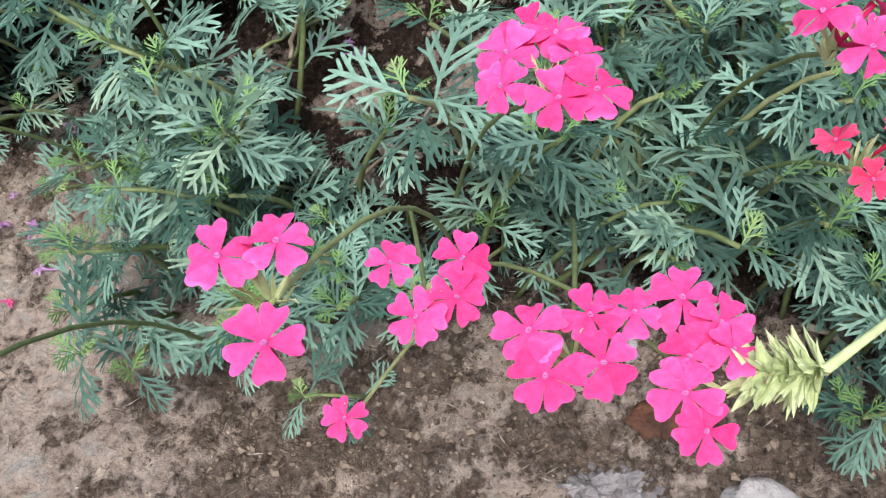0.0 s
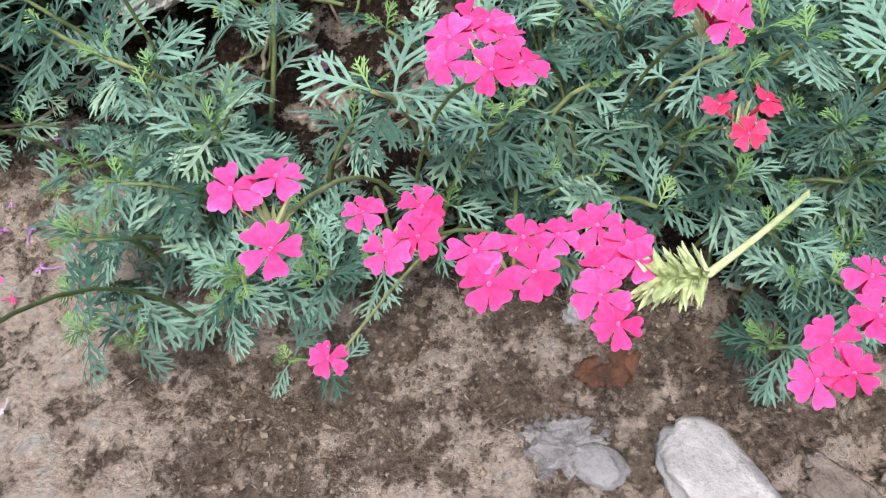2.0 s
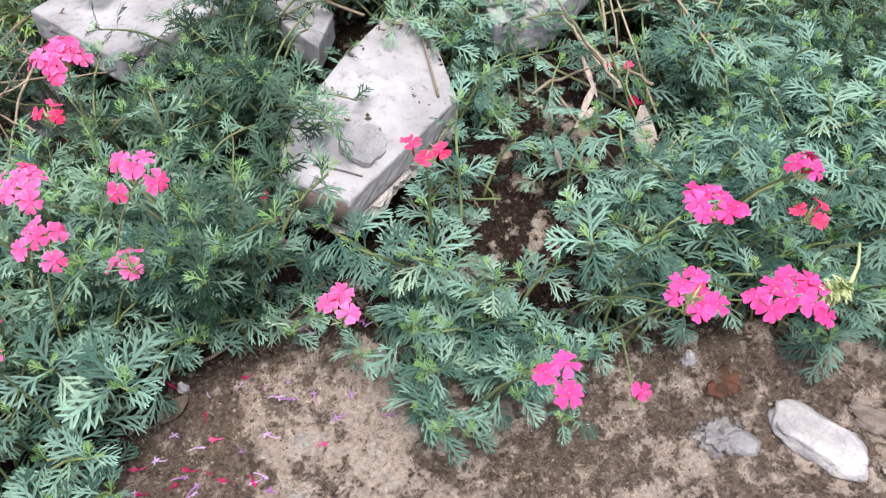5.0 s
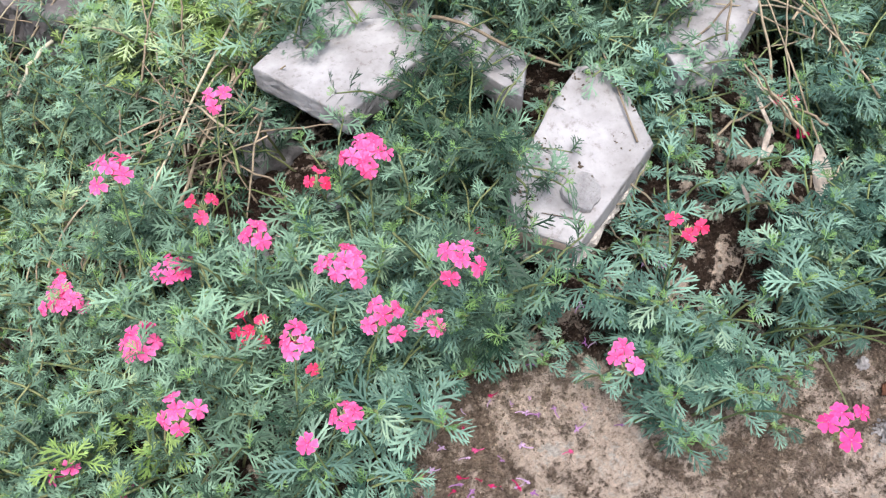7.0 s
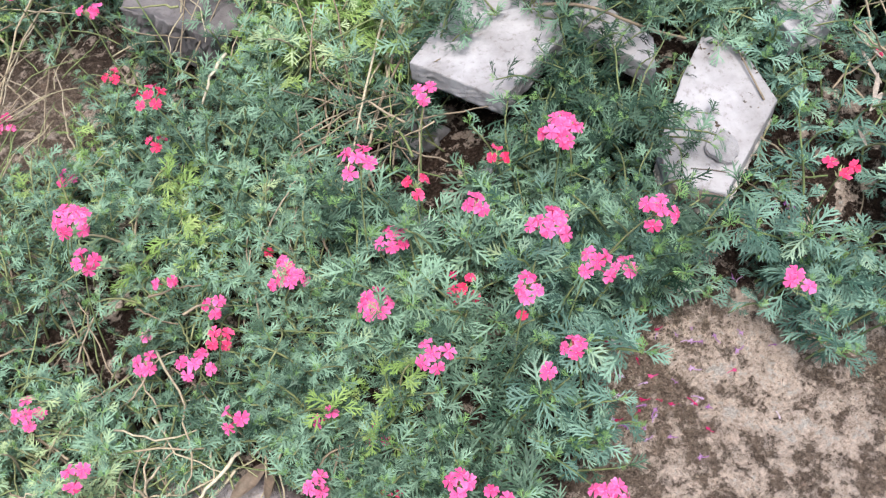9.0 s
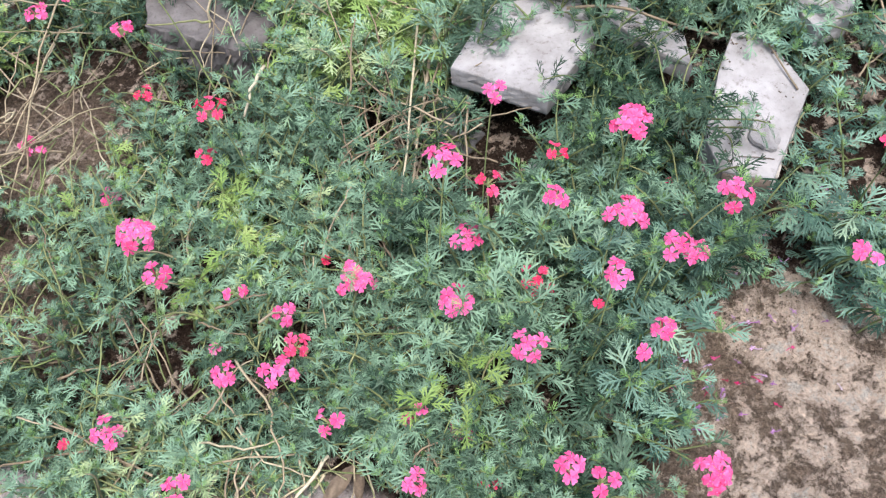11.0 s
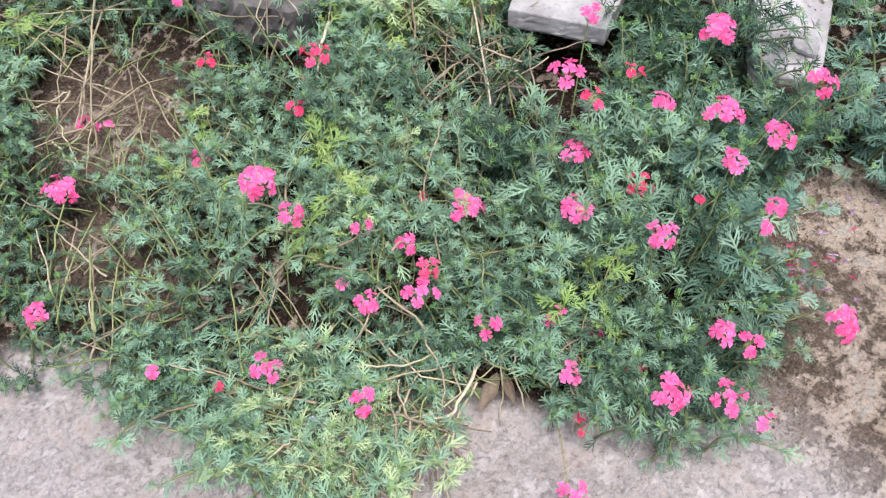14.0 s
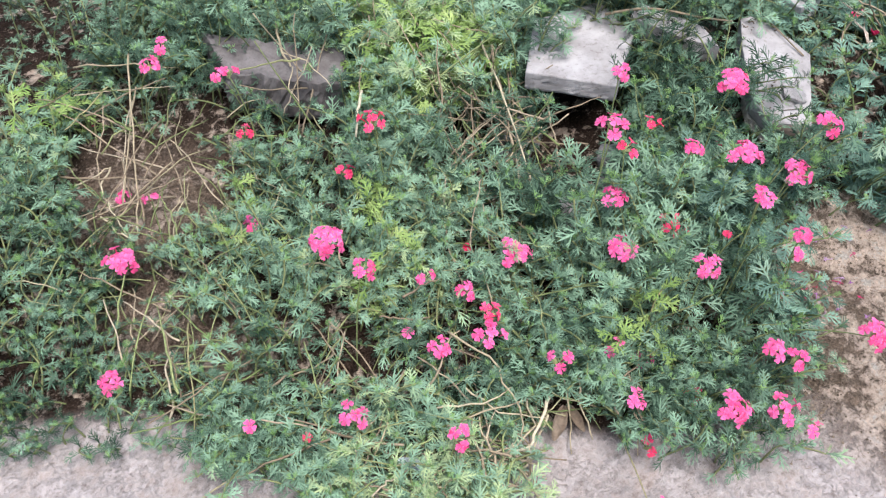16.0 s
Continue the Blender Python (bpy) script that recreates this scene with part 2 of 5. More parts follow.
def leaf(bm, m, size, rng, fold=0.0, fine=True, light=0):
    """A deeply cut verbena leaf: a rib with forward lobes, most of them forked."""
    droop = rng.uniform(0.05, 0.55)

    def at(x, y):
        return m @ Vector((x, y, -droop * (x * x + 0.8 * y * y) / size + 0.10 * x))

    n = (m.to_3x3() @ Vector((0, 0, 1))).normalized()
    w = size * (0.072 if light == 2 else 0.058 if light else 0.056)

    def lobe(x, y, ang, ln, w0, twig=False):
        c, s = math.cos(ang), math.sin(ang)
        if twig:
            ribbon(bm, [at(x, y), at(x + c * ln, y + s * ln)], [w0, w0 * 0.45], n)
        elif light == 2:
            ribbon(bm, [at(x, y), at(x + c * ln, y + s * ln)], [w0 * 0.95, w0 * 0.5], n)
        elif light:
            ribbon(bm, [at(x + c * ln * u, y + s * ln * u) for u in (0, 0.72, 1.0)], [w0 * 0.8, w0, w0 * 0.18], n, fold)
        else:
            ribbon(bm, [at(x + c * ln * u, y + s * ln * u) for u in (0, 0.5, 0.88, 1.0)], [w0 * 0.80, w0, w0 * 0.8, w0 * 0.2], n, fold)

    if light == 2:
        ribbon(bm, [at(size * u, 0) for u in (0, 0.6, 1.0)], [w * 0.6, w * 1.3, w * 0.5], n)
    elif light:
        ribbon(bm, [at(size * u, 0) for u in (0, 0.5, 0.85, 1.0)], [w * 0.5, w * 1.3, w * 1.2, w * 0.2], n, fold)
    else:
        ribbon(bm, [at(size * u, 0) for u in (0, 0.25, 0.5, 0.75, 0.93, 1.0)], [w * 0.5, w * 0.8, w * 1.3, w * 1.3, w * 0.9, w * 0.2], n, fold)
    for u, k in ((0.28, 0.48), (0.50, 0.48), (0.73, 0.30)) if light else ((0.28, 0.46), (0.47, 0.48), (0.66, 0.36), (0.81, 0.20)):
        for sgn in (1, -1):
            if rng.random() < 0.10:
                continue
            ln = size * k * rng.uniform(0.75, 1.2)
            ang = sgn * radians(rng.uniform(30, 52))
            x = size * (u + rng.uniform(-0.04, 0.04))
            lobe(x, 0, ang, ln, w * (1.0 if k > 0.3 else 0.85))
            if fine and k > 0.3:
                for v, tw, q in ((0.50, 0.60, 0.44), (0.62, -0.6, 0.34)):
                    if rng.random() < (0.45 if light else 0.7):
                        lobe(x + math.cos(ang) * ln * v, math.sin(ang) * ln * v, ang + sgn * tw * rng.uniform(0.8, 1.2), ln * q, w * 0.85, True)


def turn_to(d, spin=0.0):
    """A turn whose local z points along d."""
    return Vector(d).to_track_quat("Z", "Y").to_matrix().to_4x4() @ pose(0, 0, 0, 0, 0, spin)


def inside(x, y, poly):
    hit, j = False, len(poly) - 1
    for i in range(len(poly)):
        (xi, yi), (xj, yj) = poly[i], poly[j]
        if (yi > y) != (yj > y) and x < (xj - xi) * (y - yi) / (yj - yi) + xi:
            hit = not hit
        j = i
    return hit


# ---- plan ----
BED = [(-1.5, 1.0), (-0.85, 0.51), (-0.69, 0.385), (-0.612, 0.295), (-0.603, 0.25), (-0.598, 0.20), (-0.588, 0.125), (-0.55, 0.058), (-0.48, 0.040), (-0.44, 0.062), (-0.405, 0.075),
       (-0.352, 0.030), (-0.318, -0.030), (-0.285, -0.072), (-0.240, -0.102), (-0.195, -0.105), (-0.15, -0.088), (-0.085, -0.058), (-0.052, 0.000), (-0.020, 0.026), (0.03, 0.028), (0.08, 0.015), (0.105, -0.02),
       (0.125, -0.06), (0.135, -0.10), (0.155, -0.105), (0.19, -0.105), (0.229, -0.108), (0.29, -0.096), (0.34, -0.105), (0.385, -0.150), (0.62, -0.22), (1.0, -0.3), (1.6, 0.4), (1.2, 1.7), (-1.2, 2.0)]
SLAB_A = [(0.069, 0.062), (0.107, 0.027), (0.214, 0.082), (0.222, 0.140), (0.212, 0.170), (0.195, 0.175), (0.150, 0.148), (0.083, 0.097)]
SLAB_B = [(-0.055, 0.331), (0.038, 0.387), (0.130, 0.345), (0.095, 0.270), (-0.004, 0.231)]
SLAB_C = [(0.117, 0.290), (0.152, 0.303), (0.158, 0.262), (0.165, 0.210), (0.138, 0.172), (0.122, 0.215)]
SLAB_D = [(0.279, 0.180), (0.266, 0.125), (0.309, 0.116), (0.392, 0.170), (0.410, 0.250), (0.310, 0.260)]
SLAB_E = [(-0.252, 0.705), (-0.150, 0.552), (-0.201, 0.505), (-0.284, 0.625)]
# hollows where the shoots stand low and the soil shows: centre and radius
HOLLOWS = [(-0.030, 0.238, 0.050), (-0.075, 0.262, 0.044), (0.000, 0.225, 0.036), (-0.338, 0.668, 0.044), (-0.368, 0.545, 0.046), (-0.441, 0.585, 0.056), (-0.572, 0.413, 0.046), (-0.460, 0.228, 0.046),
           (-0.440, 0.262, 0.034), (-0.215, -0.018, 0.028), (-0.384, 0.749, 0.042), (-0.346, 0.168, 0.030), (-0.235, 0.510, 0.054), (-0.280, 0.565, 0.050), (-0.275, 0.500, 0.040), (-0.085, 0.212, 0.040), (-0.330, 0.585, 0.048), (-0.395, 0.505, 0.036), (-0.310, 0.625, 0.044)]
BARE = [(0.222, -0.012, 0.046, 0.056), (0.200, 0.020, 0.044, 0.040), (0.328, 0.022, 0.046, 0.062), (0.235, 0.060, 0.042, 0.026), (0.318, 0.075, 0.028, 0.030), (0.046, 0.066, 0.030, 0.030), (-0.018, 0.255, 0.040, 0.036), (0.398, 0.150, 0.075, 0.048), (-0.043, 0.228, 0.038, 0.030), (-0.113, 0.196, 0.028, 0.022), (-0.224, 0.217, 0.024, 0.020),
        (-0.440, 0.615, 0.070, 0.098), (-0.345, 0.585, 0.055, 0.040), (-0.552, 0.462, 0.040, 0.036), (-0.500, 0.560, 0.032, 0.042), (-0.530, 0.362, 0.028, 0.038), (-0.428, 0.285, 0.026, 0.036), (0.005, 0.262, 0.044, 0.036), (0.074, 0.088, 0.028, 0.030), (-0.060, 0.260, 0.042, 0.036), (-0.330, 0.640, 0.042, 0.058), (-0.128, 0.305, 0.036, 0.070),
        (-0.345, 0.020, 0.024, 0.022), (0.160, 0.004, 0.028, 0.020), (0.108, 0.000, 0.046, 0.028), (0.150, 0.026, 0.030, 0.020), (-0.516, 0.118, 0.022, 0.018), (-0.372, 0.050, 0.038, 0.030), (0.050, 0.040, 0.030, 0.026), (0.145, 0.240, 0.040, 0.080), (0.190, 0.222, 0.032, 0.040), (0.310, 0.140, 0.046, 0.040), (-0.060, 0.392, 0.030, 0.036), (-0.440, 0.170, 0.022, 0.016), (-0.490, 0.270, 0.020, 0.016),
        (0.195, 0.045, 0.022, 0.018)]


def ground(x, y):
    z = 0.10 * math.exp(-((x - 0.27) ** 2 + (y - 0.2) ** 2) / 0.055)
    z += 0.05 * math.exp(-((x + 0.25) ** 2 + (y - 0.75) ** 2) / 0.09)
    z += 0.010 * noise.noise((x * 7, y * 7, 0)) + 0.004 * noise.noise((x * 23, y * 23, 3))
    z -= 0.055 * math.exp(-((x - 0.085) ** 2 + (y - 0.10) ** 2) / 0.004)
    return z


# pink heads: place, number of florets, petal colour (p pink, r red)
HEADS = [
    (0.2506, -0.1480, 0.196, 8, "p"), (0.1955, -0.1980, 0.207, 3, "p"), (0.2215, -0.1765, 0.163, 4, "p"), (0.2500, -0.1990, 0.177, 5, "p"),
    (0.2745, -0.2000, 0.170, 6, "p"), (0.1954, -0.1829, 0.107, 1, "p"), (0.3500, -0.2120, 0.155, 9, "p"), (0.3280, -0.1480, 0.165, 3, "r"),
    (0.3108, -0.1440, 0.202, 3, "p"), (0.1215, -0.2070, 0.188, 3, "p"), (0.0560, -0.1010, 0.156, 3, "p"), (0.1240, -0.0570, 0.206, 3, "r"),
    (-0.0205, -0.0129, 0.210, 5, "p"), (-0.0728, -0.0102, 0.182, 5, "p"), (-0.1177, -0.0485, 0.147, 4, "p"), (-0.1460, -0.0526, 0.146, 1, "p"),
    (-0.0385, 0.0853, 0.225, 9, "p"), (-0.0781, 0.0395, 0.179, 8, "p"), (-0.2220, 0.0861, 0.120, 7, "p"), (-0.1486, 0.0692, 0.108, 6, "r"),
    (-0.2690, 0.1840, 0.085, 8, "p"), (-0.2112, 0.0044, 0.143, 5, "p"), (-0.4187, 0.3089, 0.139, 10, "p"), (-0.5185, 0.1785, 0.069, 5, "p"),
    (-0.1541, -0.1473, 0.110, 8, "p"), (-0.5411, 0.5010, 0.073, 10, "p"), (-0.2990, -0.0827, 0.090, 9, "p"), (-0.3090, 0.3440, 0.200, 6, "r"),
    (-0.4063, -0.0754, 0.044, 5, "p"), (-0.4127, 0.1640, 0.080, 4, "p"), (-0.3639, 0.0620, 0.101, 3, "p"), (-0.3120, 0.5990, 0.144, 2, "p"),
    (-0.4030, 0.7620, 0.030, 2, "r"), (-0.3200, 0.3830, 0.119, 3, "r"), (-0.4620, 0.6270, 0.030, 3, "p"), (-0.4160, 0.4350, 0.076, 3, "p"),
    (-0.4220, 0.2570, 0.135, 4, "p"), (-0.3680, 0.2230, 0.104, 2, "p"), (-0.3400, 0.1950, 0.078, 3, "p"), (-0.4050, 0.2160, 0.051, 1, "p"),
    (-0.3750, 0.1350, 0.089, 5, "p"), (-0.3490, 0.1570, 0.081, 4, "r"), (-0.2980, 0.0390, 0.073, 2, "p"), (-0.2680, 0.0210, 0.040, 4, "p"),
    (-0.3310, -0.0020, 0.065, 3, "p"), (-0.2440, -0.0840, 0.122, 4, "p"), (-0.2240, -0.1040, 0.104, 3, "p"), (-0.2700, 0.2520, 0.046, 1, "r"),
    (-0.5540, 0.2100, 0.046, 1, "r"), (-0.4880, 0.0830, 0.104, 3, "p"), (-0.1150, 0.1770, 0.233, 3, "p"), (-0.1950, 0.1330, 0.236, 5, "p"),
    (-0.1490, 0.1390, 0.178, 3, "r"), (-0.0600, 0.1540, 0.145, 3, "r"), (-0.1260, 0.0780, 0.194, 3, "p"), (-0.1830, 0.1240, 0.139, 6, "p"),
    (-0.1300, -0.0030, 0.180, 4, "p"), (-0.1170, 0.0220, 0.100, 1, "r"), (-0.0370, -0.0060, 0.143, 3, "p"), (-0.5900, 0.2360, 0.085, 1, "p"),
    (-0.3900, 0.6100, 0.190, 4, "p"), (-0.6310, 0.4080, 0.038, 4, "p"), (-0.3460, 0.6520, 0.176, 2, "p"), (-0.3230, 0.5600, 0.170, 2, "p"),
    (-0.3280, 0.5460, 0.092, 3, "r"), (-0.3840, 0.7220, 0.030, 2, "r"), (-0.2620, -0.1160, 0.080, 5, "p"), (-0.2830, -0.0390, 0.050, 3, "r"),
    (-0.3430, -0.0330, 0.030, 2, "r"), (-0.2390, -0.1450, 0.046, 2, "p"), (0.0680, 0.1180, 0.055, 1, "r"), (0.0760, 0.1080, 0.040, 1, "r"),
    (0.0700, 0.0900, 0.025, 1, "r"), (0.3520, 0.0760, 0.125, 2, "r"), (0.3700, -0.2600, 0.150, 5, "p"), (-0.6600, 0.6300, 0.110, 5, "p"),
    (-0.7400, 0.5600, 0.060, 5, "p"), (-0.7150, 0.4900, 0.060, 4, "p"), (-0.2500, 0.8500, 0.150, 3, "p"), (0.2400, 0.3300, 0.210, 3, "p"),
    (0.5000, 0.1200, 0.170, 3, "p"), (-0.4550, 0.5700, 0.060, 2, "p"),
]


def clump(x, y):
    """Above nought in the clumps of shoots, below it in the hollows between them."""
    return noise.noise((x * 17, y * 17, 11)) + 0.5 * noise.noise((x * 34, y * 34, 3))


def hollow(x, y):
    return max(math.exp(-((x - a) ** 2 + (y - b) ** 2) / (r * r)) for a, b, r in HOLLOWS)


def canopy(x, y):
    """How high the foliage stands here: a little under the heads round about."""
    s, w = 0.075 * 0.02, 0.02
    for hx, hy, hz, n, _ in HEADS:
        k = math.exp(-((x - hx) ** 2 + (y - hy) ** 2) / 0.012)
        s, w = s + k * max(hz - 0.045, 0.035), w + k
    s -= w * 0.05 * math.exp(-((x - 0.30) ** 2 + (y - 0.01) ** 2) / 0.006)
    s -= w * 0.035 * (math.exp(-((x - 0.215) ** 2 + (y + 0.07) ** 2) / 0.003) + math.exp(-((x - 0.06) ** 2 + (y - 0.035) ** 2) / 0.002))
    mound = 0.05 * math.exp(-((x + 0.08) ** 2 + (y - 0.52) ** 2) / 0.012) + 0.03 * math.exp(-((x + 0.5) ** 2 + (y - 0.8) ** 2) / 0.01)
    return min((max(s / w, 0.035) + mound) * (1.0 + 0.55 * clump(x, y)), 0.15) * (1.0 - 0.7 * hollow(x, y))


# ---- ground: one sheet to the horizon ----
def spaced(a, b, step):
    core = list(np.arange(a, b, step))
    lo, hi, d = [], [], step
    x, y = a, core[-1]
    while y < 400:
        d *= 1.35
        x, y = x - d, y + d
        lo.append(x)
        hi.append(y)
    return lo[::-1] + core + hi


gx, gy = spaced(-0.85, 0.60, 0.0046), spaced(-0.36, 1.0, 0.0046)
FRONT = [(-0.9, 0.56), (-0.62, 0.30), (-0.575, 0.15), (-0.5, 0.03), (-0.42, 0.04), (-0.34, -0.06), (-0.28, -0.11), (-0.16, -0.11), (-0.04, -0.002), (0.05, 0.005), (0.13, -0.070), (0.23, -0.100), (0.45, -0.145), (0.75, -0.25)]


def front(x):
    for (xa, ya), (xb, yb) in zip(FRONT, FRONT[1:]):
        if x <= xb:
            u = max(0.0, (x - xa) / (xb - xa))
            return ya + (yb - ya) * u
    return FRONT[-1][1]


TRODDEN = [(0.040, -0.122, 0.55, 0.0022), (0.068, -0.105, 0.30, 0.0016), (0.110, -0.090, 0.16, 0.0015), (0.270, -0.200, -0.14, 0.003), (-0.100, -0.200, 0.40, 0.004),
           (-0.045, -0.060, -0.45, 0.003), (0.160, -0.160, -0.32, 0.0020), (0.330, -0.150, -0.34, 0.003), (-0.165, -0.120, -0.40, 0.001), (0.052, -0.180, 0.25, 0.002),
           (0.238, -0.196, 0.34, 0.0009), (0.236, -0.150, 0.26, 0.0006), (0.300, -0.240, -0.15, 0.002), (0.006, 0.000, -0.45, 0.0022), (-0.120, -0.080, -0.40, 0.002)]


def pale_at(x, y):
    """Where the pale trodden crust survives, and where it has crumbled."""
    p = 0.75 + 0.25 * noise.noise((x * 9, y * 9, 8)) - 0.5 * min(max((0.012 - front(x) + y) / 0.03, 0.0), 1.0)
    for cx, cy, k, w in TRODDEN:
        p += k * math.exp(-((x - cx) ** 2 + (y - cy) ** 2) / w)
    return p * (1 - 0.4 * min(max(-0.30 - y, 0.0), 1.0))


verts, crust, pave, pale = [], [], [], []
for y in gy:
    for x in gx:
        near = -1.0 < x < 0.8 and -0.5 < y < 1.3
        z = ground(x, y) if near else 0.0
        f = front(x) - y
        out = max(-0.45 - y, 0.0)
        side = out * (0.9 + 0.8 * noise.noise((x * 2, y * 2, 6)))
        q = min(max((f + 0.085 + 0.012 * noise.noise((x * 30, y * 30, 4))) / 0.03, 0.0), 1.0) * min(max((-0.15 - x + side) / (0.08 + 0.5 * out), 0.0), 1.0)
        if near:
            z += (1 - 0.85 * q) * (0.0052 * noise.fractal((x * 60, y * 60, 1.0), 0.8, 2.0, 4) + 0.0014 * noise.noise((x * 260, y * 260, 2.0)))
        verts.append((x, y, z))
        # falls to nought in the bed, where the soil colour has shade painted in
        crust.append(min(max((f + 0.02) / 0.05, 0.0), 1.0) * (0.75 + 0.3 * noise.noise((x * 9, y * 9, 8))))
        pale.append(pale_at(x, y))
        for cx, cy, k, w in ((-0.45, 0.60, 0.9, 0.008), (-0.55, 0.46, 0.7, 0.002), (-0.53, 0.36, 0.7, 0.002)):
            crust[-1] += k * math.exp(-((x - cx) ** 2 + (y - cy) ** 2) / w)
        # the trodden pale path lies off the bed's left foot
        far = min(max((math.hypot(x, y - 0.3) - 1.3 + 0.5 * noise.noise((x * 1.6, y * 1.6, 9))) / 1.6, 0.0), 1.0) if math.hypot(x, y - 0.3) > 1.3 else 0.0
        pave.append(q * (1 - far))
        pale[-1] = pale[-1] * (1 - far) + 0.6 * far
        crust[-1] = crust[-1] * (1 - far) + 0.55 * far
nx = len(gx)
faces = [(j * nx + i, j * nx + i + 1, (j + 1) * nx + i + 1, (j + 1) * nx + i) for j in range(len(gy) - 1) for i in range(nx - 1)]
me = bpy.data.meshes.new("ground")
me.from_pydata(verts, [], faces)
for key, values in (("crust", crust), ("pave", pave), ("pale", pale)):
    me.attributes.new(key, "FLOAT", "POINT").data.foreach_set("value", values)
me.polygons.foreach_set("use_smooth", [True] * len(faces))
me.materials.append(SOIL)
tagged(new("ground", me), "crusted brown soil with dark crumbly patches", "soil", kind="structure")


# ---- broken paving slabs ----
def slab(name, poly, top, thick, mat, tilt=(0.0, 0.0), rough=0.0015, parent=None, label="", grow=0.0, step=0.006):
    """A broken plate: an outline with thickness, worn edges and an uneven face."""
    bm = bmesh.new()
    cx, cy = sum(p[0] for p in poly) / len(poly), sum(p[1] for p in poly) / len(poly)
    ring = []
    for (xa, ya), (xb, yb) in zip(poly, poly[1:] + poly[:1]):
        n = max(2, int(math.hypot(xb - xa, yb - ya) / step))
        for i in range(n):
            x, y = xa + (xb - xa) * i / n, ya + (yb - ya) * i / n
            k = noise.fractal((x * 75, y * 75, top * 50), 0.6, 2.3, 4) * rough * 0.6
            d = math.hypot(x - cx, y - cy)
            ring.append((x + (x - cx) / d * (k + grow), y + (y - cy) / d * (k + grow)))
    if sum(a[0] * b[1] - b[0] * a[1] for a, b in zip(ring, ring[1:] + ring[:1])) < 0:
        ring.reverse()
    levels = [(0, -thick, 0.93), (0, -thick * 0.93, 0.985)] + [(0, -thick * q, 1.0) for q in (0.8, 0.65, 0.5, 0.35, 0.2)]
    levels += [(0, -0.0015, 1.0), (0, -0.0004, 0.992), (0, 0, 0.98), (0, 0, 0.9), (0, 0, 0.8), (0, 0, 0.65), (0, 0, 0.5), (0, 0, 0.35), (0, 0, 0.18)]
    rows = []
    for _, dz, k in levels:
        row = []
        for x, y in ring:
            px, py = cx + (x - cx) * k, cy + (y - cy) * k
            w = rough * noise.fractal((px * 60, py * 60, dz * 60 + top), 1.0, 2.0, 3)
            wall = 1.0 if -thick < dz < -0.002 else 0.35
            ox = rough * wall * noise.fractal((x * 110, y * 110, dz * 130 + 4), 0.6, 2.2, 3)
            away = math.hypot(x - cx, y - cy)
            row.append(bm.verts.new((px + ox * (x - cx) / away, py + ox * (y - cy) / away, top + dz + w * 0.7 + tilt[0] * (px - cx) + tilt[1] * (py - cy))))
        rows.append(row)
    for r, s in zip(rows, rows[1:]):
        for k in range(len(ring)):
            bm.faces.new((r[k], r[(k + 1) % len(ring)], s[(k + 1) % len(ring)], s[k]))
    c = bm.verts.new((cx, cy, top))
    for k in range(len(ring)):
        bm.faces.new((rows[-1][k], rows[-1][(k + 1) % len(ring)], c))
    bm.faces.new(rows[0][::-1])
    ob = part(name, bm, mat, parent, label)
    for p in ob.data.polygons:
        p.use_smooth = p.normal.z > 0.8
    return ob


def holder(name, label, category, at=(0, 0, 0), group="", kind=""):
    e = new(name)
    e.location = at
    e.empty_display_size = 0.01
    return tagged(e, label, category, group, kind)


big = holder("paving_slab", "broken pale concrete slab with rough mortar underneath", "slab", group="broken slabs")
TILT = (0.05, 0.25)


def slab_top(x, y):
    return 0.093 + TILT[0] * x + TILT[1] * y


middle = [sum(p[k] for p in SLAB_A) / len(SLAB_A) for k in (0, 1)]
slab("plate", SLAB_A, slab_top(*middle), 0.023, CONCRETE, TILT, rough=0.0009, parent=big)
slab("mortar_bed", SLAB_A, slab_top(*middle) - 0.0232, 0.013, MORTAR, TILT, rough=0.0042, parent=big, label="crumbly pale mortar", grow=0.0, step=0.0025)
face = bmesh.new()
a, b = Vector((0.0705, 0.0600, 0)), Vector((0.1055, 0.0277, 0))
out = Vector((-(b - a).y, (b - a).x, 0)).normalized() * -0.0024
rows = []
for dz, k in ((-0.0245, 0.2), (-0.0235, 1.0), (-0.012, 1.15), (-0.0035, 1.0), (-0.0022, 0.2)):
    row = []
    for i in range(13):
        p = a.lerp(b, i / 12)
        row.append(face.verts.new(p + out * (k + 0.3 * noise.noise((i * 0.7, dz * 300, 0))) + Vector((0, 0, slab_top(p.x, p.y) + dz))))
    rows.append(row)
for r, s in zip(rows, rows[1:]):
    for i in range(12):
        face.faces.new((r[i], r[i + 1], s[i + 1], s[i]))
part("broken_face", face, BROWNFACE, big, "smooth brown broken edge")
for poly, top, th, mat, tl, label in (
    (SLAB_B, 0.130, 0.026, CONCRETE, (0.05, 0.04), "pale grey concrete slab lying tilted among the stems"),
    (SLAB_C, 0.138, 0.025, CONCRETE, (0.0, 0.05), "small pale slab piece strewn with dry crumbs"),
    (SLAB_D, 0.152, 0.030, CONCRETE, (0.05, 0.0), "pale grey slab half hidden by dry stems"),
    (SLAB_E, 0.112, 0.060, DARKSTONE, (0.05, 0.10), "dull grey weathered slab overgrown by stems"),
):
    tagged(slab("paving_slab", poly, top, th, mat, tl, rough=0.0060 if mat is DARKSTONE else 0.0010), label, "slab", group="broken slabs")


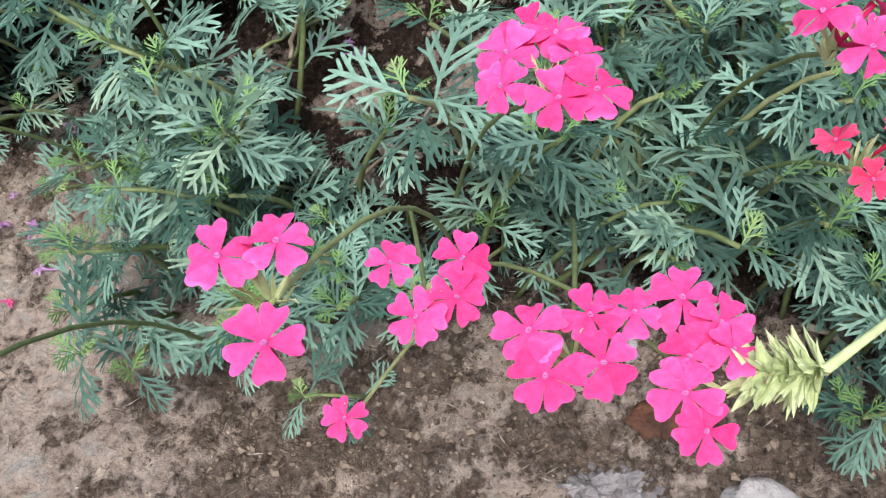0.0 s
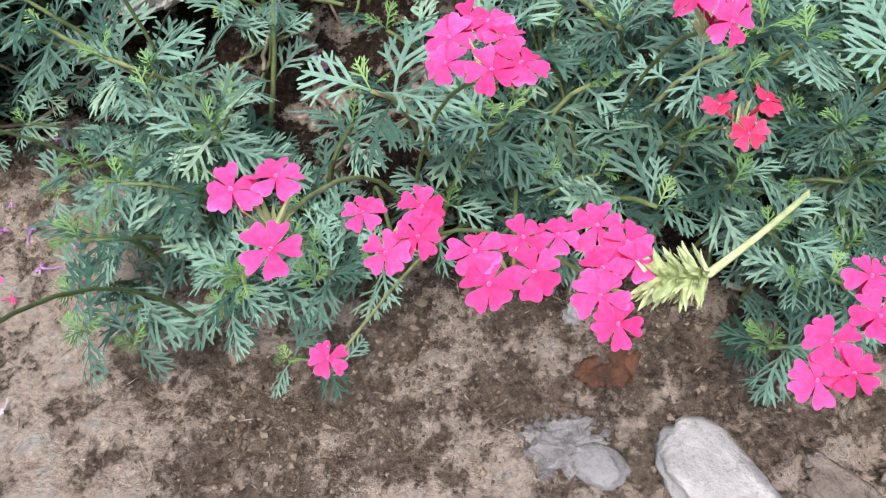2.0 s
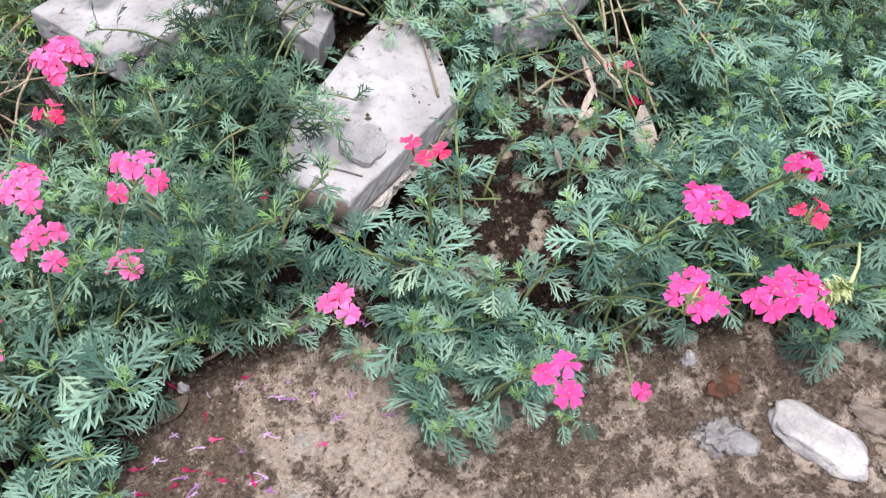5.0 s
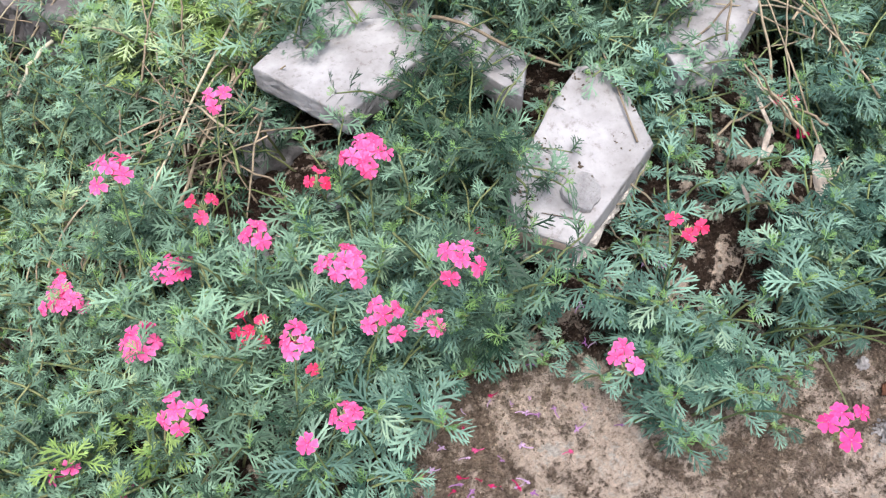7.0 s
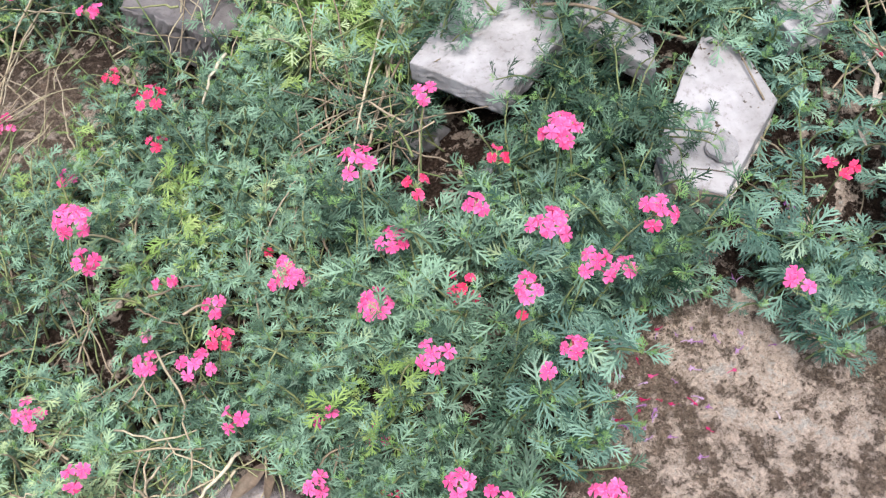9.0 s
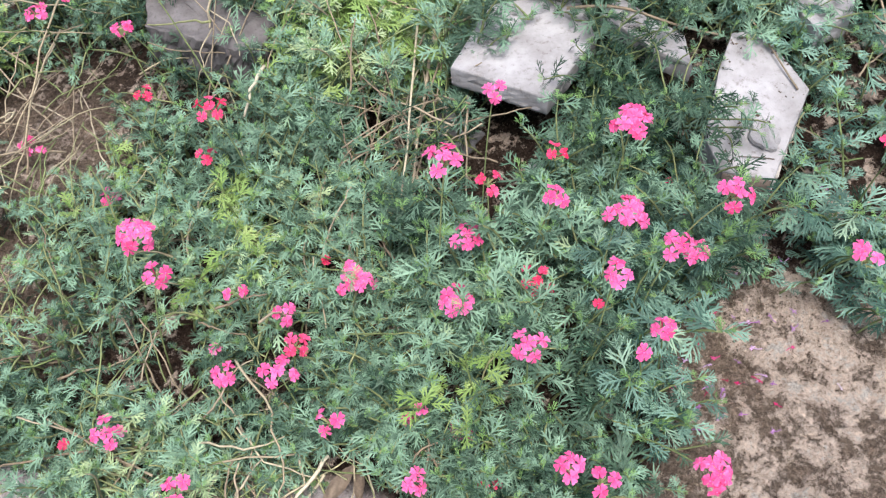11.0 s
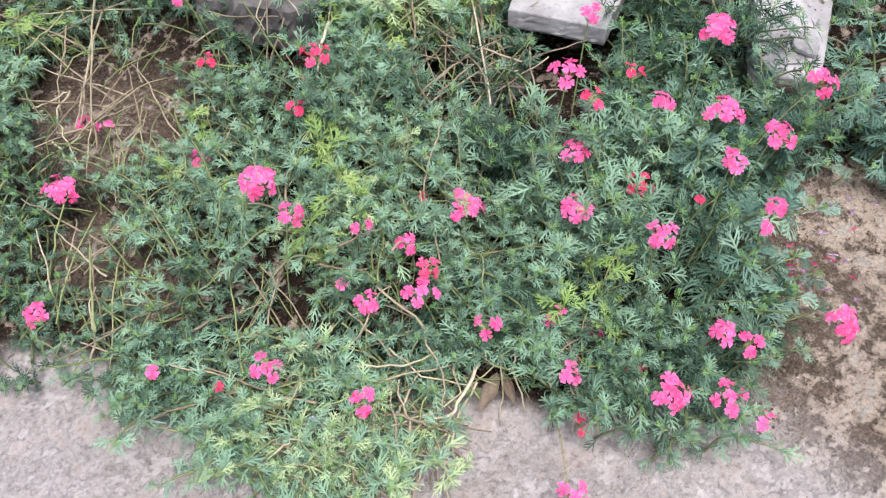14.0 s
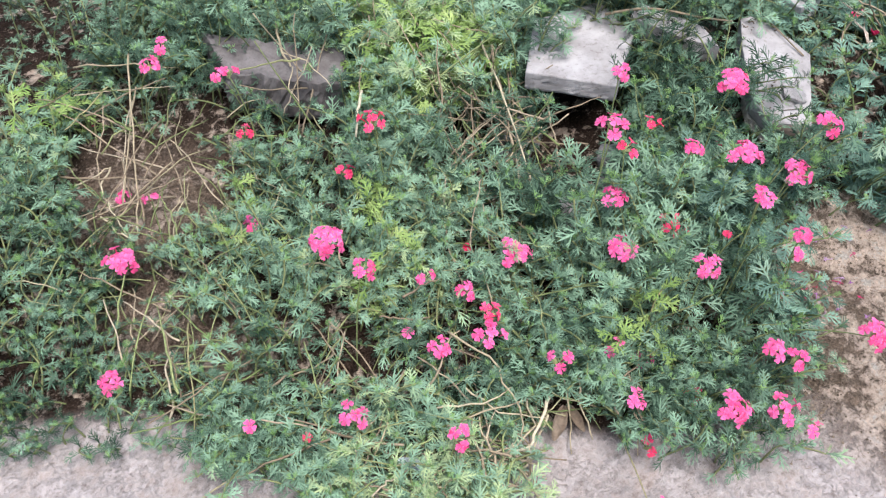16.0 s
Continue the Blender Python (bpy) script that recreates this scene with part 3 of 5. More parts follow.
def clear(x, y, margin=1.22):
    if not inside(x, y, BED):
        return False
    for bx, by, rx, ry in BARE:
        if ((x - bx) / rx) ** 2 + ((y - by) / ry) ** 2 < margin:
            return False
    return not any(inside(x, y, s) for s in (SLAB_A, SLAB_B, SLAB_C, SLAB_D, SLAB_E))


# ---- flower heads ----
def floret_mesh(name, seed, mat, wilt=0.0):
    """Five heart-shaped petals, apart towards their notched ends, on a narrow tube; local z is the way it faces."""
    rng = random.Random(seed)
    bm = bmesh.new()
    R = 0.0080
    tone, rim = [], []
    for k in range(5):
        a = k * math.tau / 5 + rng.uniform(-0.12, 0.12)
        long, wide, lift = R * rng.uniform(0.90, 1.12), R * rng.uniform(0.38, 0.45), rng.uniform(-0.28, 0.32) + wilt
        roll, shade = rng.uniform(-0.28, 0.28), rng.random()
        c, s = math.cos(a), math.sin(a)
        rows = []
        for u, w in ((0.06, 0.20), (0.24, 0.36), (0.44, 0.64), (0.64, 0.91), (0.80, 1.0), (0.92, 0.94), (1.0, 0.70)):
            row = []
            for v in (-1.0, -0.66, -0.33, 0.0, 0.33, 0.66, 1.0):
                notch = 0.15 * (1 - abs(v)) ** 1.3 * max(0.0, (u - 0.66) / 0.34) ** 1.2
                r = long * (u - notch - 0.05 * v * v * u + 0.016 * u * rng.uniform(-1, 1))
                y = wide * w * v
                z = lift * long * u * u - 0.18 * long * (u ** 3) + 0.16 * wide * abs(v) * w + roll * y + 0.0005 * u * rng.uniform(-1, 1)
                row.append(bm.verts.new((r * c - y * s, r * s + y * c, z)))
                tone.append(shade)
                rim.append(min(1.0, max(u, abs(v) * u * 1.05)))
            rows.append(row)
        for p, q in zip(rows, rows[1:]):
            for i in range(6):
                bm.faces.new((p[i], p[i + 1], q[i + 1], q[i]))
    tube(bm, [Vector((0, 0, z)) for z in (-0.012, -0.006, -0.0005)], [0.0006, 0.0008, 0.0011], 6)
    tone.extend([0.3] * (len(bm.verts) - len(tone)))
    rim.extend([0.1] * (len(bm.verts) - len(rim)))
    me = bpy.data.meshes.new(name)
    bm.to_mesh(me)
    bm.free()
    me.materials.append(mat)
    me.polygons.foreach_set("use_smooth", [True] * len(me.polygons))
    for key, values in (("tone", tone), ("rim", rim)):
        me.attributes.new(key, "FLOAT", "POINT").data.foreach_set("value", values)
    return me


def throat_mesh():
    bm = bmesh.new()
    for r0, r1, z0, z1 in ((0.0007, 0.0005, 0.0003, 0.0009), (0.0005, 0.0001, 0.0009, 0.0004)):
        ra = [bm.verts.new((r0 * math.cos(k * math.tau / 8), r0 * 1.2 * math.sin(k * math.tau / 8), z0)) for k in range(8)]
        rb = [bm.verts.new((r1 * math.cos(k * math.tau / 8), r1 * 1.2 * math.sin(k * math.tau / 8), z1)) for k in range(8)]
        for k in range(8):
            bm.faces.new((ra[k], ra[(k + 1) % 8], rb[(k + 1) % 8], rb[k]))
    me = bpy.data.meshes.new("throat")
    bm.to_mesh(me)
    bm.free()
    me.materials.append(PALE)
    return me


FLORETS = {"p": [floret_mesh("floret", i, PINK) for i in range(6)], "c": [floret_mesh("floret", 40 + i, CORAL, 0.05) for i in range(6)], "r": [floret_mesh("floret", 20 + i, RED, 0.25) for i in range(4)]}
THROAT = throat_mesh()


def calyx(bm, base, way, rng, size=0.010, n=16, spread=0.55):
    """A tuft of narrow pointed sepals round the head's base."""
    m = Matrix.Translation(base) @ turn_to(way)
    for i in range(n):
        a, e = rng.uniform(0, math.tau), rng.uniform(0.1, spread)
        d = m.to_3x3() @ Vector((math.cos(a) * math.sin(e), math.sin(a) * math.sin(e), math.cos(e)))
        p = m @ Vector((0.0012 * math.cos(a), 0.0012 * math.sin(a), rng.uniform(-0.004, 0.002)))
        ln = size * rng.uniform(0.7, 1.15)
        side = d.cross(Vector((math.cos(a * 3), 0.4, math.sin(a)))).normalized()
        ribbon(bm, [p, p + d * ln * 0.4, p + d * ln * 0.8 + side * ln * 0.05, p + d * ln], [0.0009, 0.0013, 0.0008, 0.0001], side, 0.3)


def flower(x, y, z, n, colour, rng, offsets=None, way=None, root=None):
    base = Vector((x, y, z - 0.012))
    way = Vector(way) if way else Vector((rng.uniform(-0.3, 0.15), rng.uniform(-0.6, -0.1), 1)).normalized()
    if root is None:
        for k in range(60):
            a, d = rng.uniform(0, math.tau), rng.uniform(0.012, 0.035) + 0.002 * k
            root = (x + math.cos(a) * d, y + (math.sin(a) + 0.02 * k) * d)
            if clear(root[0], root[1] - 0.012):
                break
    foot = Vector((root[0], root[1], ground(*root) - 0.004))
    word = {"p": "hot pink", "c": "light pink", "r": "crimson"}[colour]
    size = "single-floret" if n == 1 else "small open" if n < 5 else "full rounded"
    label = f"{size} {word} verbena head on a thin green stalk"
    e = holder("verbena_flower", label, "flower", foot, "verbena flowers")
    inv = Matrix.Translation(-foot)
    bm = bmesh.new()
    way_in = foot.lerp(base, 0.3)
    way_in.z = foot.z + 0.72 * (base.z - foot.z)
    pts = []
    for i in range(9):
        u = i / 8
        p = foot.lerp(way_in, u).lerp(way_in.lerp(base, u), u)
        pts.append(inv @ p)
    tube(bm, pts, [0.0009 - 0.0003 * i / 8 for i in range(9)], 6)
    part("stalk", bm, STEM, e)
    bm = bmesh.new()
    calyx(bm, inv @ base, way, rng, 0.011, 12 + n * 2, 0.7 if n > 2 else 0.35)
    part("calyx", bm, SPIKE, e)
    m = Matrix.Translation(inv @ base) @ turn_to(way, rng.uniform(0, 360))
    spots = []
    if offsets:
        for dx, dy in offsets:
            p = Vector((dx, dy, 0.012 - 14 * (dx * dx + dy * dy)))
            spots.append((inv @ base + p, (Vector((dx * 22, dy * 22, 1)) + way * 0.9).normalized()))
    elif n == 1:
        spots = [(m @ Vector((0, 0, 0.012)), way)]
    else:
        if n <= 4:
            rings = [(n, 0.0070, 34)]
        elif n <= 7:
            rings = [(1, 0.0, 0), (n - 1, 0.0112, 38)]
        else:
            rings = [(1, 0.0, 0), (5, 0.0092, 26), (n - 5, 0.0138, 48)]
        for count, r, lean in rings:
            t0 = rng.uniform(0, math.tau)
            for k in range(count):
                a = t0 + k * math.tau / count + rng.uniform(-0.25, 0.25)
                rr, ll = r * rng.uniform(0.82, 1.28), radians(lean + rng.uniform(-14, 14))
                p = Vector((rr * math.cos(a), rr * math.sin(a), 0.0135 - 0.0075 * (lean / 62) ** 1.5 + rng.uniform(-0.001, 0.001)))
                d = Vector((math.cos(a) * math.sin(ll), math.sin(a) * math.sin(ll), math.cos(ll)))
                spots.append((m @ p, m.to_3x3() @ d))
    for p, d in spots:
        k = rng.uniform(0.82, 1.0) * (0.93 if offsets else 0.9) * (0.88 if colour == "r" else 1.0)
        f = share("floret", rng.choice(FLORETS[colour]), e, Matrix.Translation(p) @ turn_to(d, rng.uniform(0, 360)) @ Matrix.Scale(k, 4))
        share("throat", THROAT, f, Matrix())
    return e


# florets of the heads that the camera meets first, round the head's middle
NEAREST = {
    0: [(-0.009, 0.006), (-0.011, -0.003), (0.0, -0.008), (0.005, 0.003), (0.002, 0.011), (0.008, -0.006), (-0.003, 0.014)],
    9: [(-0.0055, 0.0060), (0.0055, 0.0070), (-0.0020, -0.0080)],
    10: [(0.003, 0.009), (-0.006, 0.005), (0.002, -0.006)],
    11: [(-0.005, 0.009), (-0.005, -0.007), (0.006, -0.005)],
    1: [(-0.0065, 0.003), (0.0030, 0.005), (0.0015, -0.0125)],
    2: [(-0.0075, 0.0055), (0.0085, 0.0055), (-0.0025, -0.0085), (0.0065, -0.0045)],
    3: [(-0.0090, 0.0020), (0.0030, 0.0040), (0.0120, 0.0050), (0.0040, -0.0060), (-0.0070, -0.0075)],
    4: [(-0.0005, 0.0120), (0.0055, 0.0050), (-0.0025, -0.0020), (-0.0015, -0.0160), (-0.0045, -0.0090), (0.0065, -0.0010)],
    6: [(-0.004, 0.008), (-0.007, -0.004), (-0.019, -0.007), (-0.016, -0.016), (0.002, -0.008), (-0.024, -0.015), (0.028, 0.022), (0.012, 0.013)],
}
ROOTS = {9: (0.138, -0.116), 10: (0.104, -0.045)}
rng = random.Random(11)
for i, (x, y, z, n, colour) in enumerate(HEADS):
    flower(x, y, z, n, "c" if colour == "p" and x < 0.1 else colour, rng, NEAREST.get(i), root=ROOTS.get(i))

# ---- leafy sprigs ----
LEAF_SIZE = 0.0265


def leaf_mesh(seed, fold, fine, mat, name="leaf"):
    r = random.Random(seed)
    bm = bmesh.new()
    leaf(bm, Matrix(), LEAF_SIZE, r, fold, fine)
    me = bpy.data.meshes.new(name)
    bm.to_mesh(me)
    bm.free()
    me.materials.append(mat)
    me.polygons.foreach_set("use_smooth", [True] * len(me.polygons))
    return me


LEAVES = [leaf_mesh(100 + i, 0.22, True, LEAF) for i in range(12)]
BUDS = [leaf_mesh(140 + i, 0.22, True, YOUNG) for i in range(4)]
YELLOW = [leaf_mesh(160 + i, 0.22, True, FRESH) for i in range(4)]


def sprig_plan(rng, height, trail, extra, apart=0.0155):
    """Stem points and leaf poses of one shoot that rises and leans over."""
    top = Vector((trail * height, 0, height))
    mid = Vector((trail * height * 0.25, 0, height * 0.75))
    pts = []
    for i in range(8):
        u = i / 7
        pts.append(Vector((0, 0, -0.006)).lerp(mid, u).lerp(mid.lerp(top, u), u) + Vector((0, 0.004 * math.sin(u * 5 + trail * 9), 0)))
    poses = []
    nodes = max(3, int(height / apart))
    for k in range(nodes):
        u = 0.20 + 0.76 * k / (nodes - 1)
        i = min(int(u * 7), 6)
        p = pts[i].lerp(pts[i + 1], u * 7 - i)
        spin = (k % 2) * 90 + rng.uniform(-30, 30)
        for side in (0, 180):
            up = rng.uniform(-48, 8) - 26 * max(0.0, u - 0.6)
            size = rng.uniform(0.75, 1.2) * (1.0 - 0.35 * abs(u - 0.6))
            poses.append((p, spin + side, up, size))
            if rng.random() < extra:
                poses.append((p, spin + side + rng.uniform(-50, 50), up - rng.uniform(10, 40), size * 0.6))
    for k in range(3):
        poses.append((pts[-1], k * 120 + rng.uniform(-20, 20), rng.uniform(-75, -50), 0.40))
    return pts, poses


def sprig(seed, height, trail, young=False):
    """A shoot built of a stem and single leaves."""
    rng = random.Random(seed)
    pts, poses = sprig_plan(rng, height, trail, 0.25)
    label = "bright yellow-green young verbena shoot" if young else "grey-green verbena shoot with finely cut leaves"
    e = holder("verbena_sprig", label, "plant", group="verbena shoots")
    bm = bmesh.new()
    tube(bm, pts, [0.0014 - 0.0006 * i / 7 for i in range(8)], 5)
    part("stem", bm, STEM, e)
    for p, spin, up, size in poses:
        me = rng.choice(YELLOW if young else BUDS if size < 0.41 else LEAVES)
        share("leaf", me, e, Matrix.Translation(p) @ pose(0, 0, 0, rng.uniform(-38, 38), up, spin) @ Matrix.Scale(size, 4))
    return e


NEAR_SIZES = [(0.050, 0.6), (0.065, 0.4), (0.080, 0.55), (0.095, 0.35), (0.12, 0.4)]
near_kinds = [(sprig(300 + i, h, t), h) for i, (h, t) in enumerate(NEAR_SIZES)]
fresh_kinds = [(sprig(380 + i, h, t, True), h) for i, (h, t) in enumerate([(0.05, 0.3), (0.07, 0.5), (0.09, 0.4)])]
FRESH_AT = [(-0.2576, 0.0634), (-0.238, 0.045), (-0.250, 0.012), (-0.244, 0.028), (-0.33, 0.29), (-0.21, 0.42)]
for cx, cy, w, n in ((-0.135, 0.485, 0.030, 9), (-0.070, 0.455, 0.030, 9), (-0.020, 0.430, 0.024, 6), (-0.445, 0.765, 0.026, 8), (-0.100, 0.530, 0.028, 6), (-0.060, 0.590, 0.030, 8), (0.005, 0.500, 0.026, 7), (-0.394, 0.456, 0.018, 4), (-0.333, 0.330, 0.018, 3), (-0.370, 0.285, 0.020, 3)):
    bush = random.Random(int(1000 * (cx + 2)))
    FRESH_AT += [(cx + bush.gauss(0, w), cy + bush.gauss(0, w)) for _ in range(n)]
rng = random.Random(5)
used = set()


def stand(ob, m, k):
    if ob.name in used:
        ob = copy_thing(ob, m)
    used.add(ob.name)
    ob.matrix_basis = m
    ob.scale = (k, k, k)
    return ob


def plant(kinds, x, y, h, spin):
    """A shoot of about the wanted height, rooted in the soil."""
    ob, h0 = min(kinds, key=lambda k: abs(k[1] - h * rng.uniform(0.8, 1.2)))
    return stand(ob, pose(x, y, ground(x, y), rng.uniform(-14, 14), rng.uniform(-14, 14), spin), min(max(h / h0, 0.75), 1.3))


for x, y in FRESH_AT:
    plant(fresh_kinds, x, y, canopy(x, y) * 1.1, rng.uniform(0, 360))
spots = []
tries = 0
while tries < 110000 and len(spots) < 2800:
    tries += 1
    x, y = rng.uniform(-0.95, 0.75), rng.uniform(-0.2, 1.25)
    gap = (0.0124 if x < -0.2 else 0.0150) if y < 0.78 - 0.9 * max(x, -0.25 - 0.5 * x) else 0.040
    if not clear(x, y) or hollow(x, y) > rng.uniform(0.20, 0.75) or clump(x, y) < (rng.uniform(-0.42, 0.02) if x < -0.2 else rng.uniform(-0.60, -0.10)) or any(abs(x - a) < gap and (x - a) ** 2 + (y - b) ** 2 < gap * gap for a, b in spots):
        continue
    spots.append((x, y))
spots.sort(key=lambda p: (p[0] - 0.22) ** 2 + 1.6 * (p[1] + 0.12) ** 2)


def spin_for(x, y):
    return rng.uniform(-150, -30) if y - front(x) < 0.035 else rng.uniform(0, 360)


# low shoots that reach out over the bare strip
for x, y, h in ((0.100, -0.086, 0.05), (0.116, -0.096, 0.055), (0.120, -0.085, 0.06), (0.150, -0.095, 0.05), (0.194, -0.138, 0.032), (0.168, -0.088, 0.06), (0.176, 0.030, 0.05), (0.222, 0.046, 0.05), (0.196, -0.058, 0.07), (0.128, -0.002, 0.045), (0.274, 0.030, 0.06), (0.048, 0.000, 0.045), (0.040, 0.036, 0.05), (0.030, 0.018, 0.05), (0.058, 0.022, 0.035), (0.070, -0.008, 0.032), (0.112, -0.026, 0.05), (0.076, -0.038, 0.04), (0.125, -0.004, 0.04),
                (0.139, -0.021, 0.05), (0.136, -0.062, 0.05), (0.106, -0.108, 0.045), (0.160, 0.035, 0.05), (0.390, -0.170, 0.07), (0.372, -0.160, 0.03)):
    plant(near_kinds, x, y, h, rng.uniform(-150, -60))
for x, y in spots[:265]:
    low = 0.6 if y - front(x) < 0.03 else 1.0
    plant(near_kinds, x, y, canopy(x, y) * rng.uniform(0.75, 1.1) * low, spin_for(x, y))


for ob, _ in near_kinds + fresh_kinds:  # patterns that were not planted
    if ob.name not in used:
        for piece in list(ob.children):
            bpy.data.objects.remove(piece)
        bpy.data.objects.remove(ob)


# ---- the mass of shoots past those ----
def quads(bm, tone=None):
    bm.verts.index_update()
    v = np.array([x.co[:] for x in bm.verts], dtype=np.float32)
    f = np.array([[c.index for c in face.verts] for face in bm.faces if len(face.verts) == 4], dtype=np.int32)
    bm.free()
    return v, f, np.array(tone if tone else [0.0] * len(v), dtype=np.float32)


def template(seed, height, trail, extra, size0=1.0, apart=0.0155, light=1):
    r = random.Random(seed)
    pts, poses = sprig_plan(r, height, trail, extra, apart)
    bm, st, tip = bmesh.new(), bmesh.new(), bmesh.new()
    tube(st, pts, [0.0014 - 0.0006 * i / 7 for i in range(8)], 4)
    tones = ([], [], [])
    for p, spin, up, size in poses:
        k = 2 if size < 0.41 else 0
        b = (bm, st, tip)[k]
        leaf(b, Matrix.Translation(p) @ pose(0, 0, 0, r.uniform(-48, 48), up, spin), LEAF_SIZE * size0 * size, r, 0.0, True, light)
        tones[k].extend([r.uniform(-0.28, 0.26)] * (len(b.verts) - len(tones[k])))
    out = []
    for k, b in enumerate((bm, st, tip)):
        out.append((*quads(b, tones[k]), k))
    return height, out


def mass(name, items, label, category, mats, smooth=True):
    """One object out of many placed templates. items: (template pieces, pose matrix, tone)."""
    vs, fs, ks, ts, base = [], [], [], [], 0
    for pieces, m, tone in items:
        a = np.array(m, dtype=np.float32)
        for v, f, off, k in pieces:
            if len(f) == 0:
                continue
            vs.append(v @ a[:3, :3].T + a[:3, 3])
            fs.append(f + base)
            ks.append(np.full(len(f), k, dtype=np.int32))
            ts.append(np.clip(off + tone, 0.0, 1.0))
            base += len(v)
    v, f, k, t = np.concatenate(vs), np.concatenate(fs), np.concatenate(ks), np.concatenate(ts)
    me = bpy.data.meshes.new(name)
    me.vertices.add(len(v))
    me.vertices.foreach_set("co", v.ravel())
    n = f.shape[1]
    me.loops.add(f.size)
    me.loops.foreach_set("vertex_index", f.ravel())
    me.polygons.add(len(f))
    me.polygons.foreach_set("loop_start", np.arange(0, f.size, n, dtype=np.int32))
    me.polygons.foreach_set("material_index", k)
    me.polygons.foreach_set("use_smooth", np.full(len(f), smooth))
    me.attributes.new("tone", "FLOAT", "POINT").data.foreach_set("value", t)
    for mat in mats:
        me.materials.append(mat)
    me.update(calc_edges=True)
    return tagged(new(name, me), label, category, kind="stuff")


SHOOTS = [(0.035, 0.9), (0.045, 0.5), (0.055, 0.8), (0.065, 0.4), (0.075, 0.7), (0.085, 0.3), (0.10, 0.5), (0.115, 0.3), (0.13, 0.4)]
TEMPLATES = [template(500 + i, h, t, 0.65) for i, (h, t) in enumerate(SHOOTS)]
SMALL = [template(540 + i, h, t, 0.8, 0.70, 0.0115, 2) for i, (h, t) in enumerate(SHOOTS)]  # older growth with smaller leaves
rng = random.Random(21)


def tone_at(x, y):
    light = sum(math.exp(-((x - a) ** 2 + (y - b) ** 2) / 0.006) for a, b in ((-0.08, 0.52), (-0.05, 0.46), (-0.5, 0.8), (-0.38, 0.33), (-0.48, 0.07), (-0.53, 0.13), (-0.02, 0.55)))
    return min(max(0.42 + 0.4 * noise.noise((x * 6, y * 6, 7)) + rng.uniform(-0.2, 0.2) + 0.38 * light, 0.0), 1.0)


items = []
for x, y in spots[265:]:
    h = canopy(x, y) * rng.uniform(0.75, 1.15) * (0.7 if y - front(x) < 0.03 else 1.0)
    h0, pieces = min(SMALL if x < -0.20 + rng.uniform(-0.05, 0.05) else TEMPLATES, key=lambda k: abs(k[0] - h * rng.uniform(0.8, 1.2)))
    m = pose(x, y, ground(x, y), rng.uniform(-16, 16), rng.uniform(-16, 16), spin_for(x, y)) @ Matrix.Scale(min(max(h / h0, 0.75), 1.3), 4)
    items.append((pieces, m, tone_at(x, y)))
# shorter shoots that fill the bed where the camera starts
fill = []
while len(fill) < 300:
    x, y = rng.uniform(-0.05, 0.55), rng.uniform(-0.16, 0.30)
    if clear(x, y, 1.9) and y - front(x) > 0.02 and all((x - a) ** 2 + (y - b) ** 2 > 0.00012 for a, b in fill):
        fill.append((x, y))
        h = canopy(x, y) * rng.uniform(0.4, 0.9)
        h0, pieces = min(TEMPLATES, key=lambda k: abs(k[0] - h))
        items.append((pieces, pose(x, y, ground(x, y), rng.uniform(-25, 25), rng.uniform(-25, 25), rng.uniform(0, 360)) @ Matrix.Scale(min(max(h / h0, 0.8), 1.2), 4), tone_at(x, y)))
# pale low shoots spilling over the edge of the path
spill = 0
while spill < 300:
    x, y = rng.uniform(-0.66, -0.20), rng.uniform(-0.16, 0.30)
    if not clear(x, y) or clear(x - 0.05, y - 0.06):
        continue
    spill += 1
    h0, pieces = rng.choice(SMALL[:5])
    items.append((pieces, pose(x, y, ground(x, y), rng.uniform(-25, 25), rng.uniform(-25, 25), rng.uniform(150, 300)) @ Matrix.Scale(rng.uniform(0.8, 1.15), 4), min(tone_at(x, y) + (0.12 if x < -0.40 else 0.0), 1.0)))
# a few straggling shoots on the path
for x, y in ((-0.300, -0.092), (-0.275, -0.118), (-0.335, -0.050), (-0.248, -0.128), (-0.222, -0.128), (-0.318, -0.090), (-0.290, -0.105)):
    h0, pieces = rng.choice(TEMPLATES[:3])
    items.append((pieces, pose(x, y, ground(x, y), rng.uniform(-30, 30), rng.uniform(-30, 30), rng.uniform(0, 360)), min(tone_at(x, y) + 0.15, 1.0)))
